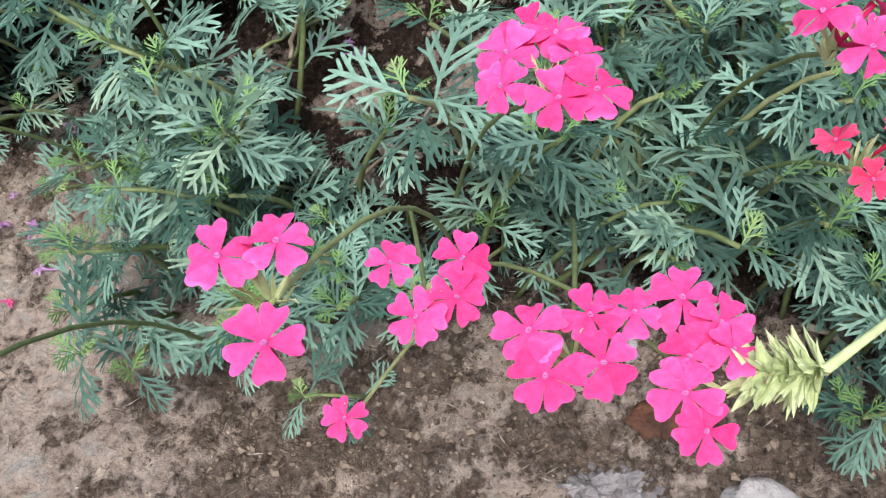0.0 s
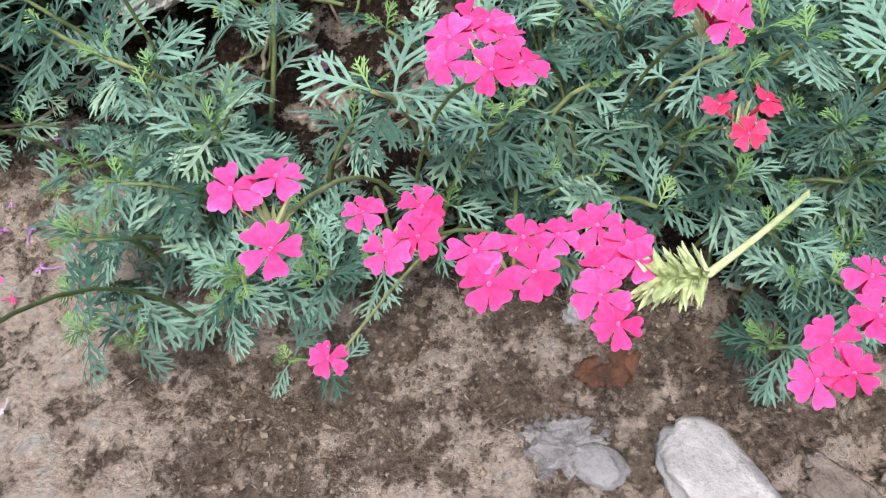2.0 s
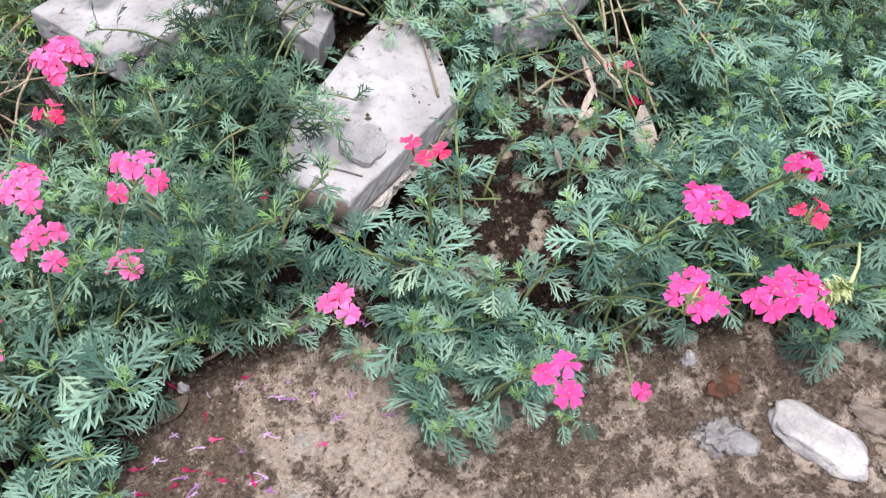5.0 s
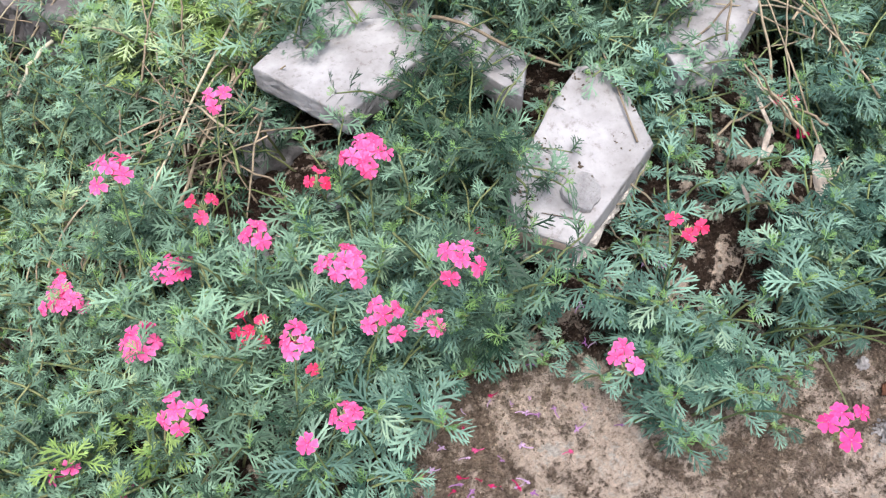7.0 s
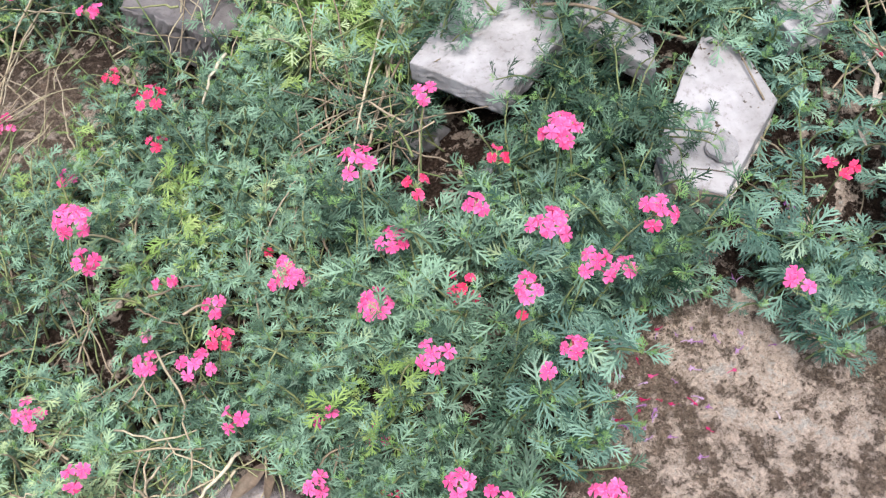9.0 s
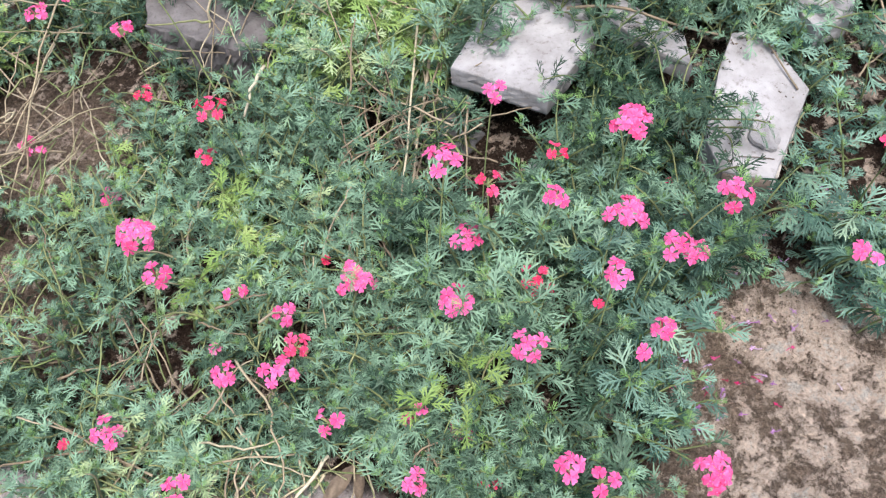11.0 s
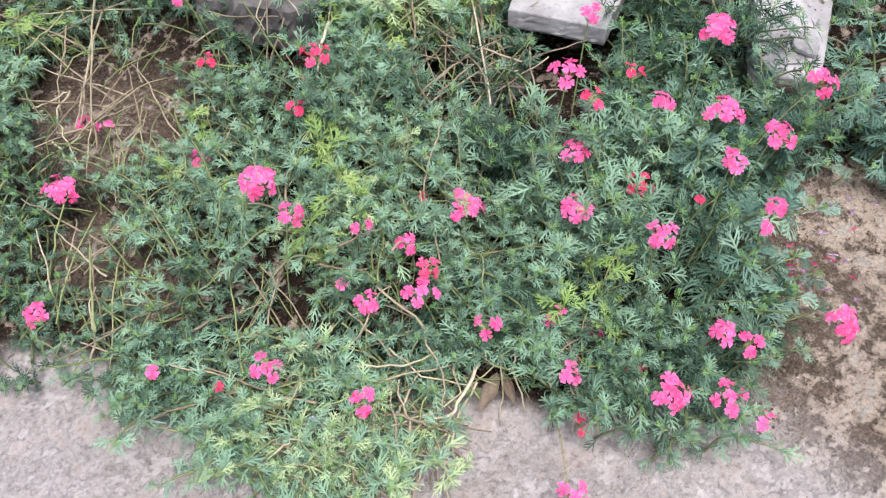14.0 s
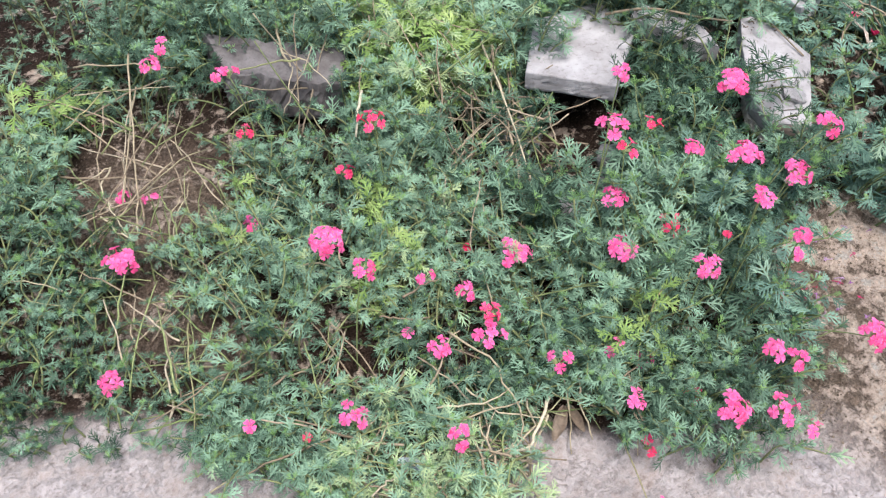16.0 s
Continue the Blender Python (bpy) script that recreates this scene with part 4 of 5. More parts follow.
# shoots creeping over the slabs
for x0, y0, n, s, top in ((0.060, 0.236, 10, 0.020, 0.12), (0.085, 0.215, 8, 0.016, 0.115), (0.090, 0.300, 5, 0.018, 0.125), (0.085, 0.160, 14, 0.022, 0.09), (0.100, 0.185, 9, 0.016, 0.11), (0.085, 0.130, 6, 0.012, 0.128), (0.195, 0.196, 5, 0.008, 0.13), (0.095, 0.345, 5, 0.02, 0.12),
                          (0.200, 0.260, 9, 0.022, 0.12), (0.340, 0.230, 10, 0.040, 0.14), (0.266, 0.155, 9, 0.014, 0.115), (0.240, 0.112, 5, 0.010, 0.10), (0.250, 0.215, 8, 0.016, 0.125), (0.042, 0.082, 7, 0.010, 0.080), (-0.285, 0.610, 7, 0.020, 0.050), (-0.255, 0.670, 6, 0.020, 0.095), (-0.180, 0.500, 5, 0.016, 0.070), (0.074, 0.112, 6, 0.010, 0.124)):
    for _ in range(n):
        x, y = x0 + rng.gauss(0, s * 0.7), y0 + rng.gauss(0, s * 0.7)
        h0, pieces = rng.choice(TEMPLATES[1:6])
        a = rng.uniform(0, 360)
        items.append((pieces, pose(x, y, top + 0.006, 0, 0, a) @ pose(0, 0, 0, 0, rng.uniform(15, 55), 0) @ Matrix.Scale(rng.uniform(0.7, 1.0), 4), tone_at(x, y)))
# leafless stems that show between the shoots of the older growth
bare = 0
while bare < 190:
    x, y = rng.uniform(-0.62, -0.24), rng.uniform(0.02, 0.66)
    if not inside(x, y, BED) or inside(x, y, SLAB_E) or hollow(x, y) > rng.uniform(0.3, 1.2):
        continue
    bare += 1
    a, d, h = radians(rng.gauss(35, 60)), rng.uniform(0.025, 0.055), max(canopy(x, y), 0.03)
    p, q = Vector((-d * math.cos(a), -d * math.sin(a), h * rng.uniform(0.1, 0.9))), Vector((d * math.cos(a), d * math.sin(a), h * rng.uniform(0.5, 1.15)))
    w = rng.uniform(0.0007, 0.0012)
    bm = bmesh.new()
    tube(bm, [k + Vector((rng.gauss(0, 0.0009), rng.gauss(0, 0.0009), 0)) for k in bend(p, q, rng.uniform(0.0, 0.014), 7, 0.004, rng)], [w - 0.00005 * i for i in range(8)], 4)
    items.append(([(*quads(bm), 1)], Matrix.Translation((x, y, ground(x, y))), rng.random()))
# tall shoots that lean out over the runner before the big slab
for _ in range(14):
    x, y = rng.uniform(-0.020, 0.024), rng.uniform(0.006, 0.042)
    h0, pieces = rng.choice(TEMPLATES[6:])
    items.append((pieces, pose(x, y, ground(x, y), rng.uniform(-12, 12), rng.uniform(-12, 12), rng.uniform(0, 360)) @ Matrix.Scale(rng.uniform(1.0, 1.25), 4), tone_at(x, y)))
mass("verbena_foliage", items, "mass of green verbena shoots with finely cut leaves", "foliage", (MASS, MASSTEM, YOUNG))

# ---- low growth between the shoots ----
LOW = []
for i in range(8):
    bm = bmesh.new()
    r = random.Random(700 + i)
    for k in range(3):
        leaf(bm, pose(r.uniform(-0.01, 0.01), r.uniform(-0.01, 0.01), r.uniform(0, 0.012), r.uniform(-30, 30), r.uniform(-60, 5), k * 120 + r.uniform(-40, 40)), LEAF_SIZE * r.uniform(0.6, 1.0), r, 0.0, False, 1)
    LOW.append([(*quads(bm), 0)])
items = []
while len(items) < 600:
    x, y = rng.uniform(-0.95, 0.75), rng.uniform(-0.2, 1.25)
    if clear(x, y) and clump(x, y) > -0.2:
        z = ground(x, y) + canopy(x, y) * rng.uniform(0.05, 0.45)
        # tone cut to 0.7: shade under the shoots is put into the leaf colour
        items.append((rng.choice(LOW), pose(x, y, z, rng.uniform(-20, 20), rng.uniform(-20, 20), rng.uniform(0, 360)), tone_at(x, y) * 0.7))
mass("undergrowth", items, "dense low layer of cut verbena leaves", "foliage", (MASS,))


# ---- stones, litter and dry stems ----
def rock(name, at, size, turn, mat, label, category, seed, rough=0.16, flat=0.0):
    bm = bmesh.new()
    bmesh.ops.create_icosphere(bm, subdivisions=4, radius=1.0)
    cuts = random.Random(seed)
    planes = [(Vector((cuts.gauss(0, 1), cuts.gauss(0, 1), cuts.gauss(0, 1))).normalized(), cuts.uniform(0.74, 0.92)) for _ in range(9)]
    for v in bm.verts:
        p = v.co.copy()
        for n, d in planes:
            over = p.dot(n) - d
            if over > 0:
                p -= n * over * 0.9
        k = 1 + rough * noise.fractal(p * 1.3 + Vector((seed, 0, 0)), 0.7, 2.1, 6) + 0.3 * rough * noise.noise(p * 9 + Vector((0, seed, 0))) + 0.18 * rough * noise.noise(p * 24)
        if p.z > flat > 0:
            p.z = flat + (p.z - flat) * 0.25
        v.co = Vector((p.x * size[0] * k, p.y * size[1] * k, p.z * size[2] * k))
    ob = part(name, bm, mat)
    ob.matrix_basis = pose(at[0], at[1], at[2], *turn)
    return tagged(ob, label, category)


def on(x, y, dz=0.0):
    return (x, y, ground(x, y) + dz)


rock("stone", on(0.341, -0.214, 0.004), (0.036, 0.0195, 0.010), (4, 3, -66), WHITESTONE, "oblong whitish rough stone on bare soil", "stone", 3, 0.12, 0.6)
rock("stone", on(0.294, -0.194, 0.002), (0.014, 0.009, 0.006), (0, 6, -25), GREYSTONE, "smooth grey stone embedded in a crumbled clod", "stone", 5, 0.10)
clod = holder("soil_clod", "crumbled pale grey clod of dry mortar", "clod", on(0.281, -0.183))
bm = bmesh.new()
bmesh.ops.create_icosphere(bm, subdivisions=4, radius=1.0)
for w in bm.verts:
    k = 1 + 0.42 * noise.fractal(w.co * 2.6 + Vector((7, 0, 0)), 0.35, 2.1, 6)
    w.co = Vector((w.co.x * 0.015 * k, w.co.y * 0.011 * k, max(w.co.z, -0.5) * 0.006 * k))
for p in part("lump", bm, CLODSTUFF, clod).data.polygons:
    p.use_smooth = False
r = random.Random(4)
for i in range(150):
    bm = bmesh.new()
    bmesh.ops.create_icosphere(bm, subdivisions=1, radius=1.0)
    for v in bm.verts:
        v.co *= r.uniform(0.6, 1.25)
    a, d = r.uniform(0, math.tau), 0.0165 * math.sqrt(r.random())
    s = min(0.0005 + r.expovariate(1500), 0.0022)
    ob = part("crumb", bm, CLODSTUFF, clod)
    for p in ob.data.polygons:
        p.use_smooth = False
    ob.matrix_basis = Matrix.Translation((d * 1.25 * math.cos(a), d * math.sin(a), 0.001 + 0.007 * (1 - d / 0.0165) * r.uniform(0.3, 1))) @ Matrix.Diagonal((s, s * 0.9, s * 0.7, 1))
for i, (x, y, s, mat) in enumerate([(0.377, -0.145, 0.004, PEBBLE), (0.369, -0.250, 0.006, PEBBLE), (0.378, -0.259, 0.005, GREYSTONE), (0.387, -0.266, 0.011, PEBBLE), (0.414, -0.213, 0.007, PEBBLE),
                                   (0.393, -0.231, 0.005, WHITESTONE), (0.296, -0.129, 0.0055, WHITESTONE), (0.308, -0.115, 0.0045, WHITESTONE), (0.402, -0.243, 0.008, PEBBLE), (0.420, -0.235, 0.009, GREYSTONE),
                                   (-0.037, -0.010, 0.004, GREYSTONE), (-0.048, -0.014, 0.005, PEBBLE), (-0.030, -0.002, 0.0045, WHITESTONE), (0.245, -0.045, 0.003, WHITESTONE), (0.205, -0.030, 0.004, PEBBLE),
                                   (-0.064, 0.330, 0.026, GREYSTONE), (-0.022, 0.205, 0.020, GREYSTONE), (-0.120, 0.215, 0.014, GREYSTONE), (-0.060, 0.195, 0.012, GREYSTONE)]):
    rock("pebble" if s < 0.012 else "rock", on(x, y, s * 0.2), (s * 1.2, s, s * (0.7 if s < 0.012 else 1.5)), (i * 37, i * 20, i * 71), mat,
         "small rough pebble lying on the soil" if s < 0.012 else "grey rock half buried under the shoots", "stone", i + 10, 0.4)
# broken flake on the slab
bm = bmesh.new()
rim = []
for k in range(22):
    a = k * math.tau / 22
    q = 1 + 0.40 * noise.noise((math.cos(a) * 1.9, math.sin(a) * 1.9, 5))
    rim.append((0.0195 * q * math.cos(a), 0.0160 * q * math.sin(a)))
low, hi = [bm.verts.new((x, y, 0)) for x, y in rim], [bm.verts.new((x * 0.96, y * 0.96, 0.0032 + 0.0006 * noise.noise((x * 90, y * 90, 0)))) for x, y in rim]
mid = bm.verts.new((0, 0, 0.0030))
for k in range(22):
    bm.faces.new((low[k], low[(k + 1) % 22], hi[(k + 1) % 22], hi[k]))
    bm.faces.new((hi[k], hi[(k + 1) % 22], mid))
flake = part("flake", bm, GREYSTONE)
for p in flake.data.polygons:
    p.use_smooth = False
flake.matrix_basis = pose(0.134, 0.066, slab_top(0.134, 0.066), 14, -3, 35)
tagged(flake, "thin broken flake lying on the concrete slab", "stone flake")


def stick(name, pts, r0, r1, mat, label, category, group=""):
    bm = bmesh.new()
    n = len(pts)
    tube(bm, pts, [r0 + (r1 - r0) * i / (n - 1) + 0.15 * r0 * noise.noise(pts[i] * 60) for i in range(n)], 6)
    return tagged(part(name, bm, mat), label, category, group)


def v(x, y, dz):
    return Vector((x, y, ground(x, y) + dz))


def kinked(pts, r):
    return [p + Vector((r.gauss(0, 0.0009), r.gauss(0, 0.0009), r.gauss(0, 0.0008))) for p in pts]


r = random.Random(8)
run = [v(-0.040, 0.012, 0.004), v(-0.022, 0.009, 0.007), v(-0.008, 0.007, 0.008), v(0.012, 0.009, 0.009), v(0.028, 0.008, 0.010), v(0.046, 0.006, 0.012), v(0.062, 0.010, 0.016), v(0.080, 0.014, 0.024)]
stick("runner", kinked(run, r), 0.0013, 0.0010, DRY, "pale olive creeping stem along the soil", "stem")
stick("twig", bend(v(0.186, -0.063, 0.02), v(0.262, -0.010, 0.006), 0.004, 8, 0.003, r), 0.0009, 0.0006, DRY, "thin dry tan twig over dark soil", "twig")
stick("twig", bend(v(0.215, -0.030, 0.012), v(0.250, -0.050, 0.006), 0.002, 6, 0.003, r), 0.0006, 0.0004, DRY, "thin dry tan twig over dark soil", "twig")
stick("twig", bend(Vector((0.122, 0.042, 0.1105)), Vector((0.094, 0.063, 0.1145)), 0.001, 6, 0.004, r), 0.0006, 0.0005, BROWNFACE, "short dark twig lying on the concrete slab", "twig")
stick("twig", bend(Vector((0.200, 0.086, 0.127)), Vector((0.222, 0.190, 0.157)), 0.003, 8, 0.004, r), 0.0010, 0.0007, DRY, "brown stem trailing over the concrete slab", "twig")
stick("twig", bend(Vector((0.085, 0.310, 0.150)), Vector((0.180, 0.180, 0.148)), 0.010, 8, 0.008, r), 0.0020, 0.0012, DRY, "brown woody stem crossing between slabs", "twig")
TANGLES = [  # middle, spread, number, length, height, heading
    (-0.120, 0.310, 0.038, 32, 0.16, 0.11, 55), (-0.050, 0.400, 0.036, 14, 0.14, 0.12, 45), (0.400, 0.150, 0.055, 36, 0.17, 0.13, 160), (0.330, 0.060, 0.030, 8, 0.10, 0.12, 70),
    (-0.510, 0.085, 0.045, 40, 0.06, 0.055, 60), (-0.440, 0.085, 0.030, 18, 0.06, 0.05, 20), (-0.450, 0.600, 0.055, 13, 0.13, 0.06, 60), (-0.420, 0.690, 0.050, 10, 0.14, 0.09, 100), (-0.230, 0.540, 0.045, 8, 0.12, 0.13, 60), (-0.425, 0.110, 0.045, 6, 0.11, 0.05, 130),
    (-0.510, 0.200, 0.055, 12, 0.11, 0.055, 150), (-0.550, 0.420, 0.055, 13, 0.11, 0.055, 40), (-0.445, 0.050, 0.016, 8, 0.10, 0.03, 25), (0.175, 0.030, 0.020, 5, 0.05, 0.05, 120), (-0.110, 0.430, 0.035, 12, 0.13, 0.13, 60), (-0.480, 0.230, 0.040, 6, 0.09, 0.05, 20), (-0.245, 0.225, 0.022, 12, 0.08, 0.08, 60), (-0.310, 0.010, 0.030, 10, 0.08, 0.05, 100),
    (-0.590, 0.320, 0.040, 10, 0.11, 0.05, 150), (0.180, 0.030, 0.016, 3, 0.06, 0.06, 60), (-0.200, 0.290, 0.040, 6, 0.12, 0.09, 50), (-0.060, 0.600, 0.060, 8, 0.15, 0.12, 30),
    (-0.430, 0.160, 0.030, 3, 0.09, 0.065, 60), (-0.350, 0.260, 0.080, 6, 0.09, 0.10, 20),
]
for cx, cy, s, n, ln, up, head in TANGLES:
    for _ in range(n):
        x, y, a, d = cx + r.gauss(0, s * 0.7), cy + r.gauss(0, s * 0.7), radians(head + r.gauss(0, 55)), ln * r.uniform(0.5, 1.1) / 2
        p, q = v(x - d * math.cos(a), y - d * math.sin(a), r.uniform(0.0, up * 0.9)), v(x + d * math.cos(a), y + d * math.sin(a), r.uniform(0.3, 1.2) * up)
        pale = r.random() < 0.35
        stick("dry_stem", kinked(bend(p, q, r.uniform(-0.003, 0.010), 9, 0.003, r), r), r.uniform(0.0008, 0.0015), 0.0007, STEM if pale else DRY,
              "bare pale green verbena stem among the leaves" if pale else "dry tan leafless stem among the shoots", "stem", "bare stems")


def withered(name, at, length, width, turn, curl, mat, label, seed):
    """A shrivelled leaf: a folded, curled blade with some thickness."""
    bm = bmesh.new()
    rows = []
    for i in range(13):
        u = i / 12
        w = width * math.sin(math.pi * (0.06 + 0.90 * u)) ** 0.8
        row = []
        for k in range(7):
            t = (k - 3) / 3
            a = t * curl
            y, z = w * math.sin(a) / max(curl, 0.2), w * (1 - math.cos(a)) / max(curl, 0.2) * 1.2
            row.append(bm.verts.new((length * (u - 0.5), y + 0.1 * width * noise.noise((u * 3, seed, 0)), z + 0.25 * width * noise.noise((u * 4, t * 2, seed)) + 0.15 * length * (u - 0.5) ** 2)))
        rows.append(row)
    for p, q in zip(rows, rows[1:]):
        for k in range(6):
            bm.faces.new((p[k], p[k + 1], q[k + 1], q[k]))
    bmesh.ops.solidify(bm, geom=bm.faces[:], thickness=0.0005)
    ob = part(name, bm, mat)
    ob.matrix_basis = Matrix.Translation(at) @ (turn if isinstance(turn, Matrix) else pose(0, 0, 0, *turn))
    return tagged(ob, label, "dead leaf")


withered("dead_leaf", on(0.324, -0.004, 0.066), 0.052, 0.0085, turn_to((-0.35, -0.75, 0.9), 96), 0.45, PALELEAF, "bleached curled dead leaf hanging among stems", 1)
withered("dead_leaf", on(0.350, 0.046, 0.045), 0.016, 0.008, (10, 10, 20), 1.2, MAROON, "dark red withered petal above the dead leaf", 15)
for x, y, dz, ln, w, a, k in ((0.316, 0.066, 0.055, 0.044, 0.0030, 78, 2), (0.303, 0.044, 0.055, 0.036, 0.0035, 40, 6), (0.322, 0.080, 0.065, 0.040, 0.0022, 96, 21), (0.296, 0.034, 0.052, 0.024, 0.0040, 20, 22), (0.262, 0.014, 0.050, 0.018, 0.0030, 75, 23)):
    withered("dead_leaf", on(x, y, dz), ln, w, (14, -18, a), 1.2, PALELEAF, "shrivelled straw-coloured leaf among dry stems", k)
stick("twig", kinked(bend(v(0.285, 0.055, 0.055), v(0.318, -0.012, 0.030), 0.004, 8, 0.002, r), r), 0.0012, 0.0008, DRY, "thin dry tan twig over dark soil", "twig")
stick("twig", kinked(bend(v(0.318, -0.014, 0.030), v(0.385, 0.018, 0.045), 0.006, 8, 0.002, r), r), 0.0011, 0.0007, DRY, "thin dry tan twig over dark soil", "twig")
stick("twig", kinked(bend(v(0.180, 0.075, 0.050), v(0.205, 0.018, 0.020), 0.010, 8, 0.002, r), r), 0.0010, 0.0007, DRY, "thin dry tan twig over dark soil", "twig")
# woody stems that stand before the far slab
for a, b, c, w in (((-0.005, 0.430, 0.10), (-0.105, 0.318, 0.085), (-0.178, 0.236, 0.05), 0.0023), ((-0.055, 0.300, 0.09), (-0.085, 0.262, 0.08), (-0.112, 0.226, 0.03), 0.0014), ((-0.030, 0.380, 0.09), (-0.080, 0.330, 0.10), (-0.130, 0.300, 0.07), 0.0014),
                   ((-0.090, 0.480, 0.10), (-0.130, 0.400, 0.09), (-0.160, 0.330, 0.04), 0.0015), ((-0.060, 0.470, 0.10), (-0.110, 0.400, 0.09), (-0.125, 0.330, 0.03), 0.0012)):
    a, b, c = v(*a), v(*b), v(*c)
    pts = [a.lerp(b, i / 10).lerp(b.lerp(c, i / 10), i / 10) for i in range(11)]
    stick("woody_branch", kinked(pts, r), w, w * 0.6, DRY, "pale tan woody stem rising between the shoots", "stem", "woody stems")
# bare roots that creep out over the path's edge
for pts, w in ((((-0.373, 0.060, 0.045), (-0.400, 0.052, 0.040), (-0.421, 0.047, 0.034), (-0.446, 0.062, 0.030)), 0.0024), (((-0.421, 0.047, 0.034), (-0.440, 0.040, 0.022), (-0.470, 0.034, 0.008), (-0.496, 0.024, 0.003)), 0.0017),
               (((-0.425, 0.050, 0.030), (-0.438, 0.028, 0.014), (-0.444, 0.017, 0.004)), 0.0015), (((-0.428, 0.050, 0.030), (-0.452, 0.048, 0.016), (-0.476, 0.042, 0.005)), 0.0013),
               (((-0.340, 0.050, 0.050), (-0.352, 0.036, 0.030), (-0.362, 0.012, 0.008)), 0.0014), (((-0.350, 0.060, 0.050), (-0.366, 0.038, 0.022), (-0.386, 0.022, 0.004)), 0.0013),
               (((-0.395, 0.075, 0.050), (-0.402, 0.056, 0.036), (-0.430, 0.058, 0.034), (-0.470, 0.070, 0.045)), 0.0014), (((-0.300, 0.010, 0.030), (-0.322, -0.012, 0.018), (-0.345, -0.030, 0.004)), 0.0012),
               (((-0.345, 0.740, 0.120), (-0.400, 0.660, 0.075), (-0.470, 0.575, 0.035), (-0.510, 0.527, 0.02)), 0.0017),
               (((-0.400, 0.780, 0.080), (-0.350, 0.720, 0.075), (-0.310, 0.690, 0.060)), 0.0013), (((-0.430, 0.740, 0.070), (-0.370, 0.700, 0.060), (-0.320, 0.670, 0.050)), 0.0012),
               (((-0.420, 0.560, 0.018), (-0.455, 0.535, 0.030), (-0.505, 0.471, 0.03)), 0.0012), (((-0.400, 0.600, 0.030), (-0.470, 0.590, 0.025), (-0.540, 0.600, 0.03)), 0.0012),
               (((-0.174, 0.652, 0.130), (-0.215, 0.601, 0.122), (-0.226, 0.565, 0.120)), 0.0026), (((-0.226, 0.565, 0.120), (-0.250, 0.548, 0.110), (-0.262, 0.520, 0.080)), 0.0012),
               (((-0.215, 0.601, 0.121), (-0.205, 0.560, 0.118), (-0.222, 0.500, 0.090)), 0.0012),
               (((-0.400, 0.166, 0.085), (-0.397, 0.118, 0.080), (-0.408, 0.071, 0.060), (-0.427, 0.051, 0.040)), 0.0015), (((-0.458, 0.131, 0.060), (-0.430, 0.097, 0.062), (-0.396, 0.089, 0.060)), 0.0014),
               (((-0.467, 0.110, 0.060), (-0.420, 0.087, 0.055), (-0.385, 0.069, 0.050)), 0.0014), (((-0.427, 0.122, 0.060), (-0.421, 0.086, 0.050), (-0.391, 0.053, 0.040)), 0.0013),
               (((-0.383, 0.053, 0.035), (-0.421, 0.043, 0.020), (-0.446, 0.029, 0.008)), 0.0017), (((-0.045, 0.409, 0.130), (-0.111, 0.321, 0.125), (-0.191, 0.222, 0.105)), 0.0019),
               (((0.030, 0.403, 0.115), (-0.023, 0.401, 0.112), (-0.061, 0.378, 0.105), (-0.073, 0.349, 0.085), (-0.066, 0.322, 0.06)), 0.0020), (((-0.061, 0.378, 0.105), (-0.089, 0.356, 0.095), (-0.134, 0.320, 0.07)), 0.0015),
               (((-0.509, 0.592, 0.030), (-0.510, 0.559, 0.030), (-0.505, 0.534, 0.030)), 0.0017), (((-0.500, 0.650, 0.030), (-0.480, 0.648, 0.030), (-0.456, 0.648, 0.030)), 0.0015),
               (((-0.457, 0.644, 0.030), (-0.483, 0.627, 0.035), (-0.497, 0.589, 0.030), (-0.503, 0.553, 0.020)), 0.0016), (((-0.368, 0.702, 0.060), (-0.425, 0.644, 0.050), (-0.485, 0.577, 0.040)), 0.0016),
               (((-0.213, 0.457, 0.125), (-0.240, 0.439, 0.118), (-0.258, 0.424, 0.100)), 0.0024)):
    pts = [v(x, y, z) if z < 0.1 else Vector((x, y, z)) for x, y, z in pts]
    way = []
    for p, q in zip(pts, pts[1:]):
        way += [p.lerp(q, i / 4) for i in range(4)]
    stick("woody_root", kinked(way + [pts[-1]], r), w * 0.8, w * 0.5, STRAW, "bare pale tan woody root creeping over soil", "stem", "woody stems")
stick("twig", [v(0.362, -0.130, 0.012), v(0.370, -0.132, 0.010), v(0.378, -0.138, 0.007), v(0.381, -0.147, 0.005), v(0.378, -0.155, 0.003), v(0.371, -0.158, 0.002)], 0.0016, 0.0007, DRY, "curled dry root on crumbly soil", "twig")
rock("brick_chip", on(0.310, -0.152, -0.002), (0.014, 0.010, 0.0040), (0, 4, 30), CHAR, "charred chip of red brick sunk in soil", "brick chip", 31, 0.7)
withered("dead_leaf", on(-0.040, -0.016, 0.004), 0.026, 0.006, (12, 0, 35), 0.7, DEADLEAF, "brown dry leaf lying on the soil edge", 3)
withered("dead_leaf", on(-0.378, 0.044, 0.022), 0.042, 0.009, (15, 0, 20), 1.3, DEADLEAF, "large grey-brown dead leaf on the path edge", 4)
withered("dead_leaf", on(-0.362, 0.034, 0.022), 0.036, 0.007, (-10, 8, 60), 1.4, DEADLEAF, "large grey-brown dead leaf on the path edge", 5)
withered("dead_leaf", on(-0.245, 0.000, 0.012), 0.034, 0.012, (20, 10, 120), 0.4, DEADLEAF, "grey-brown dead leaf under the shoots", 8)
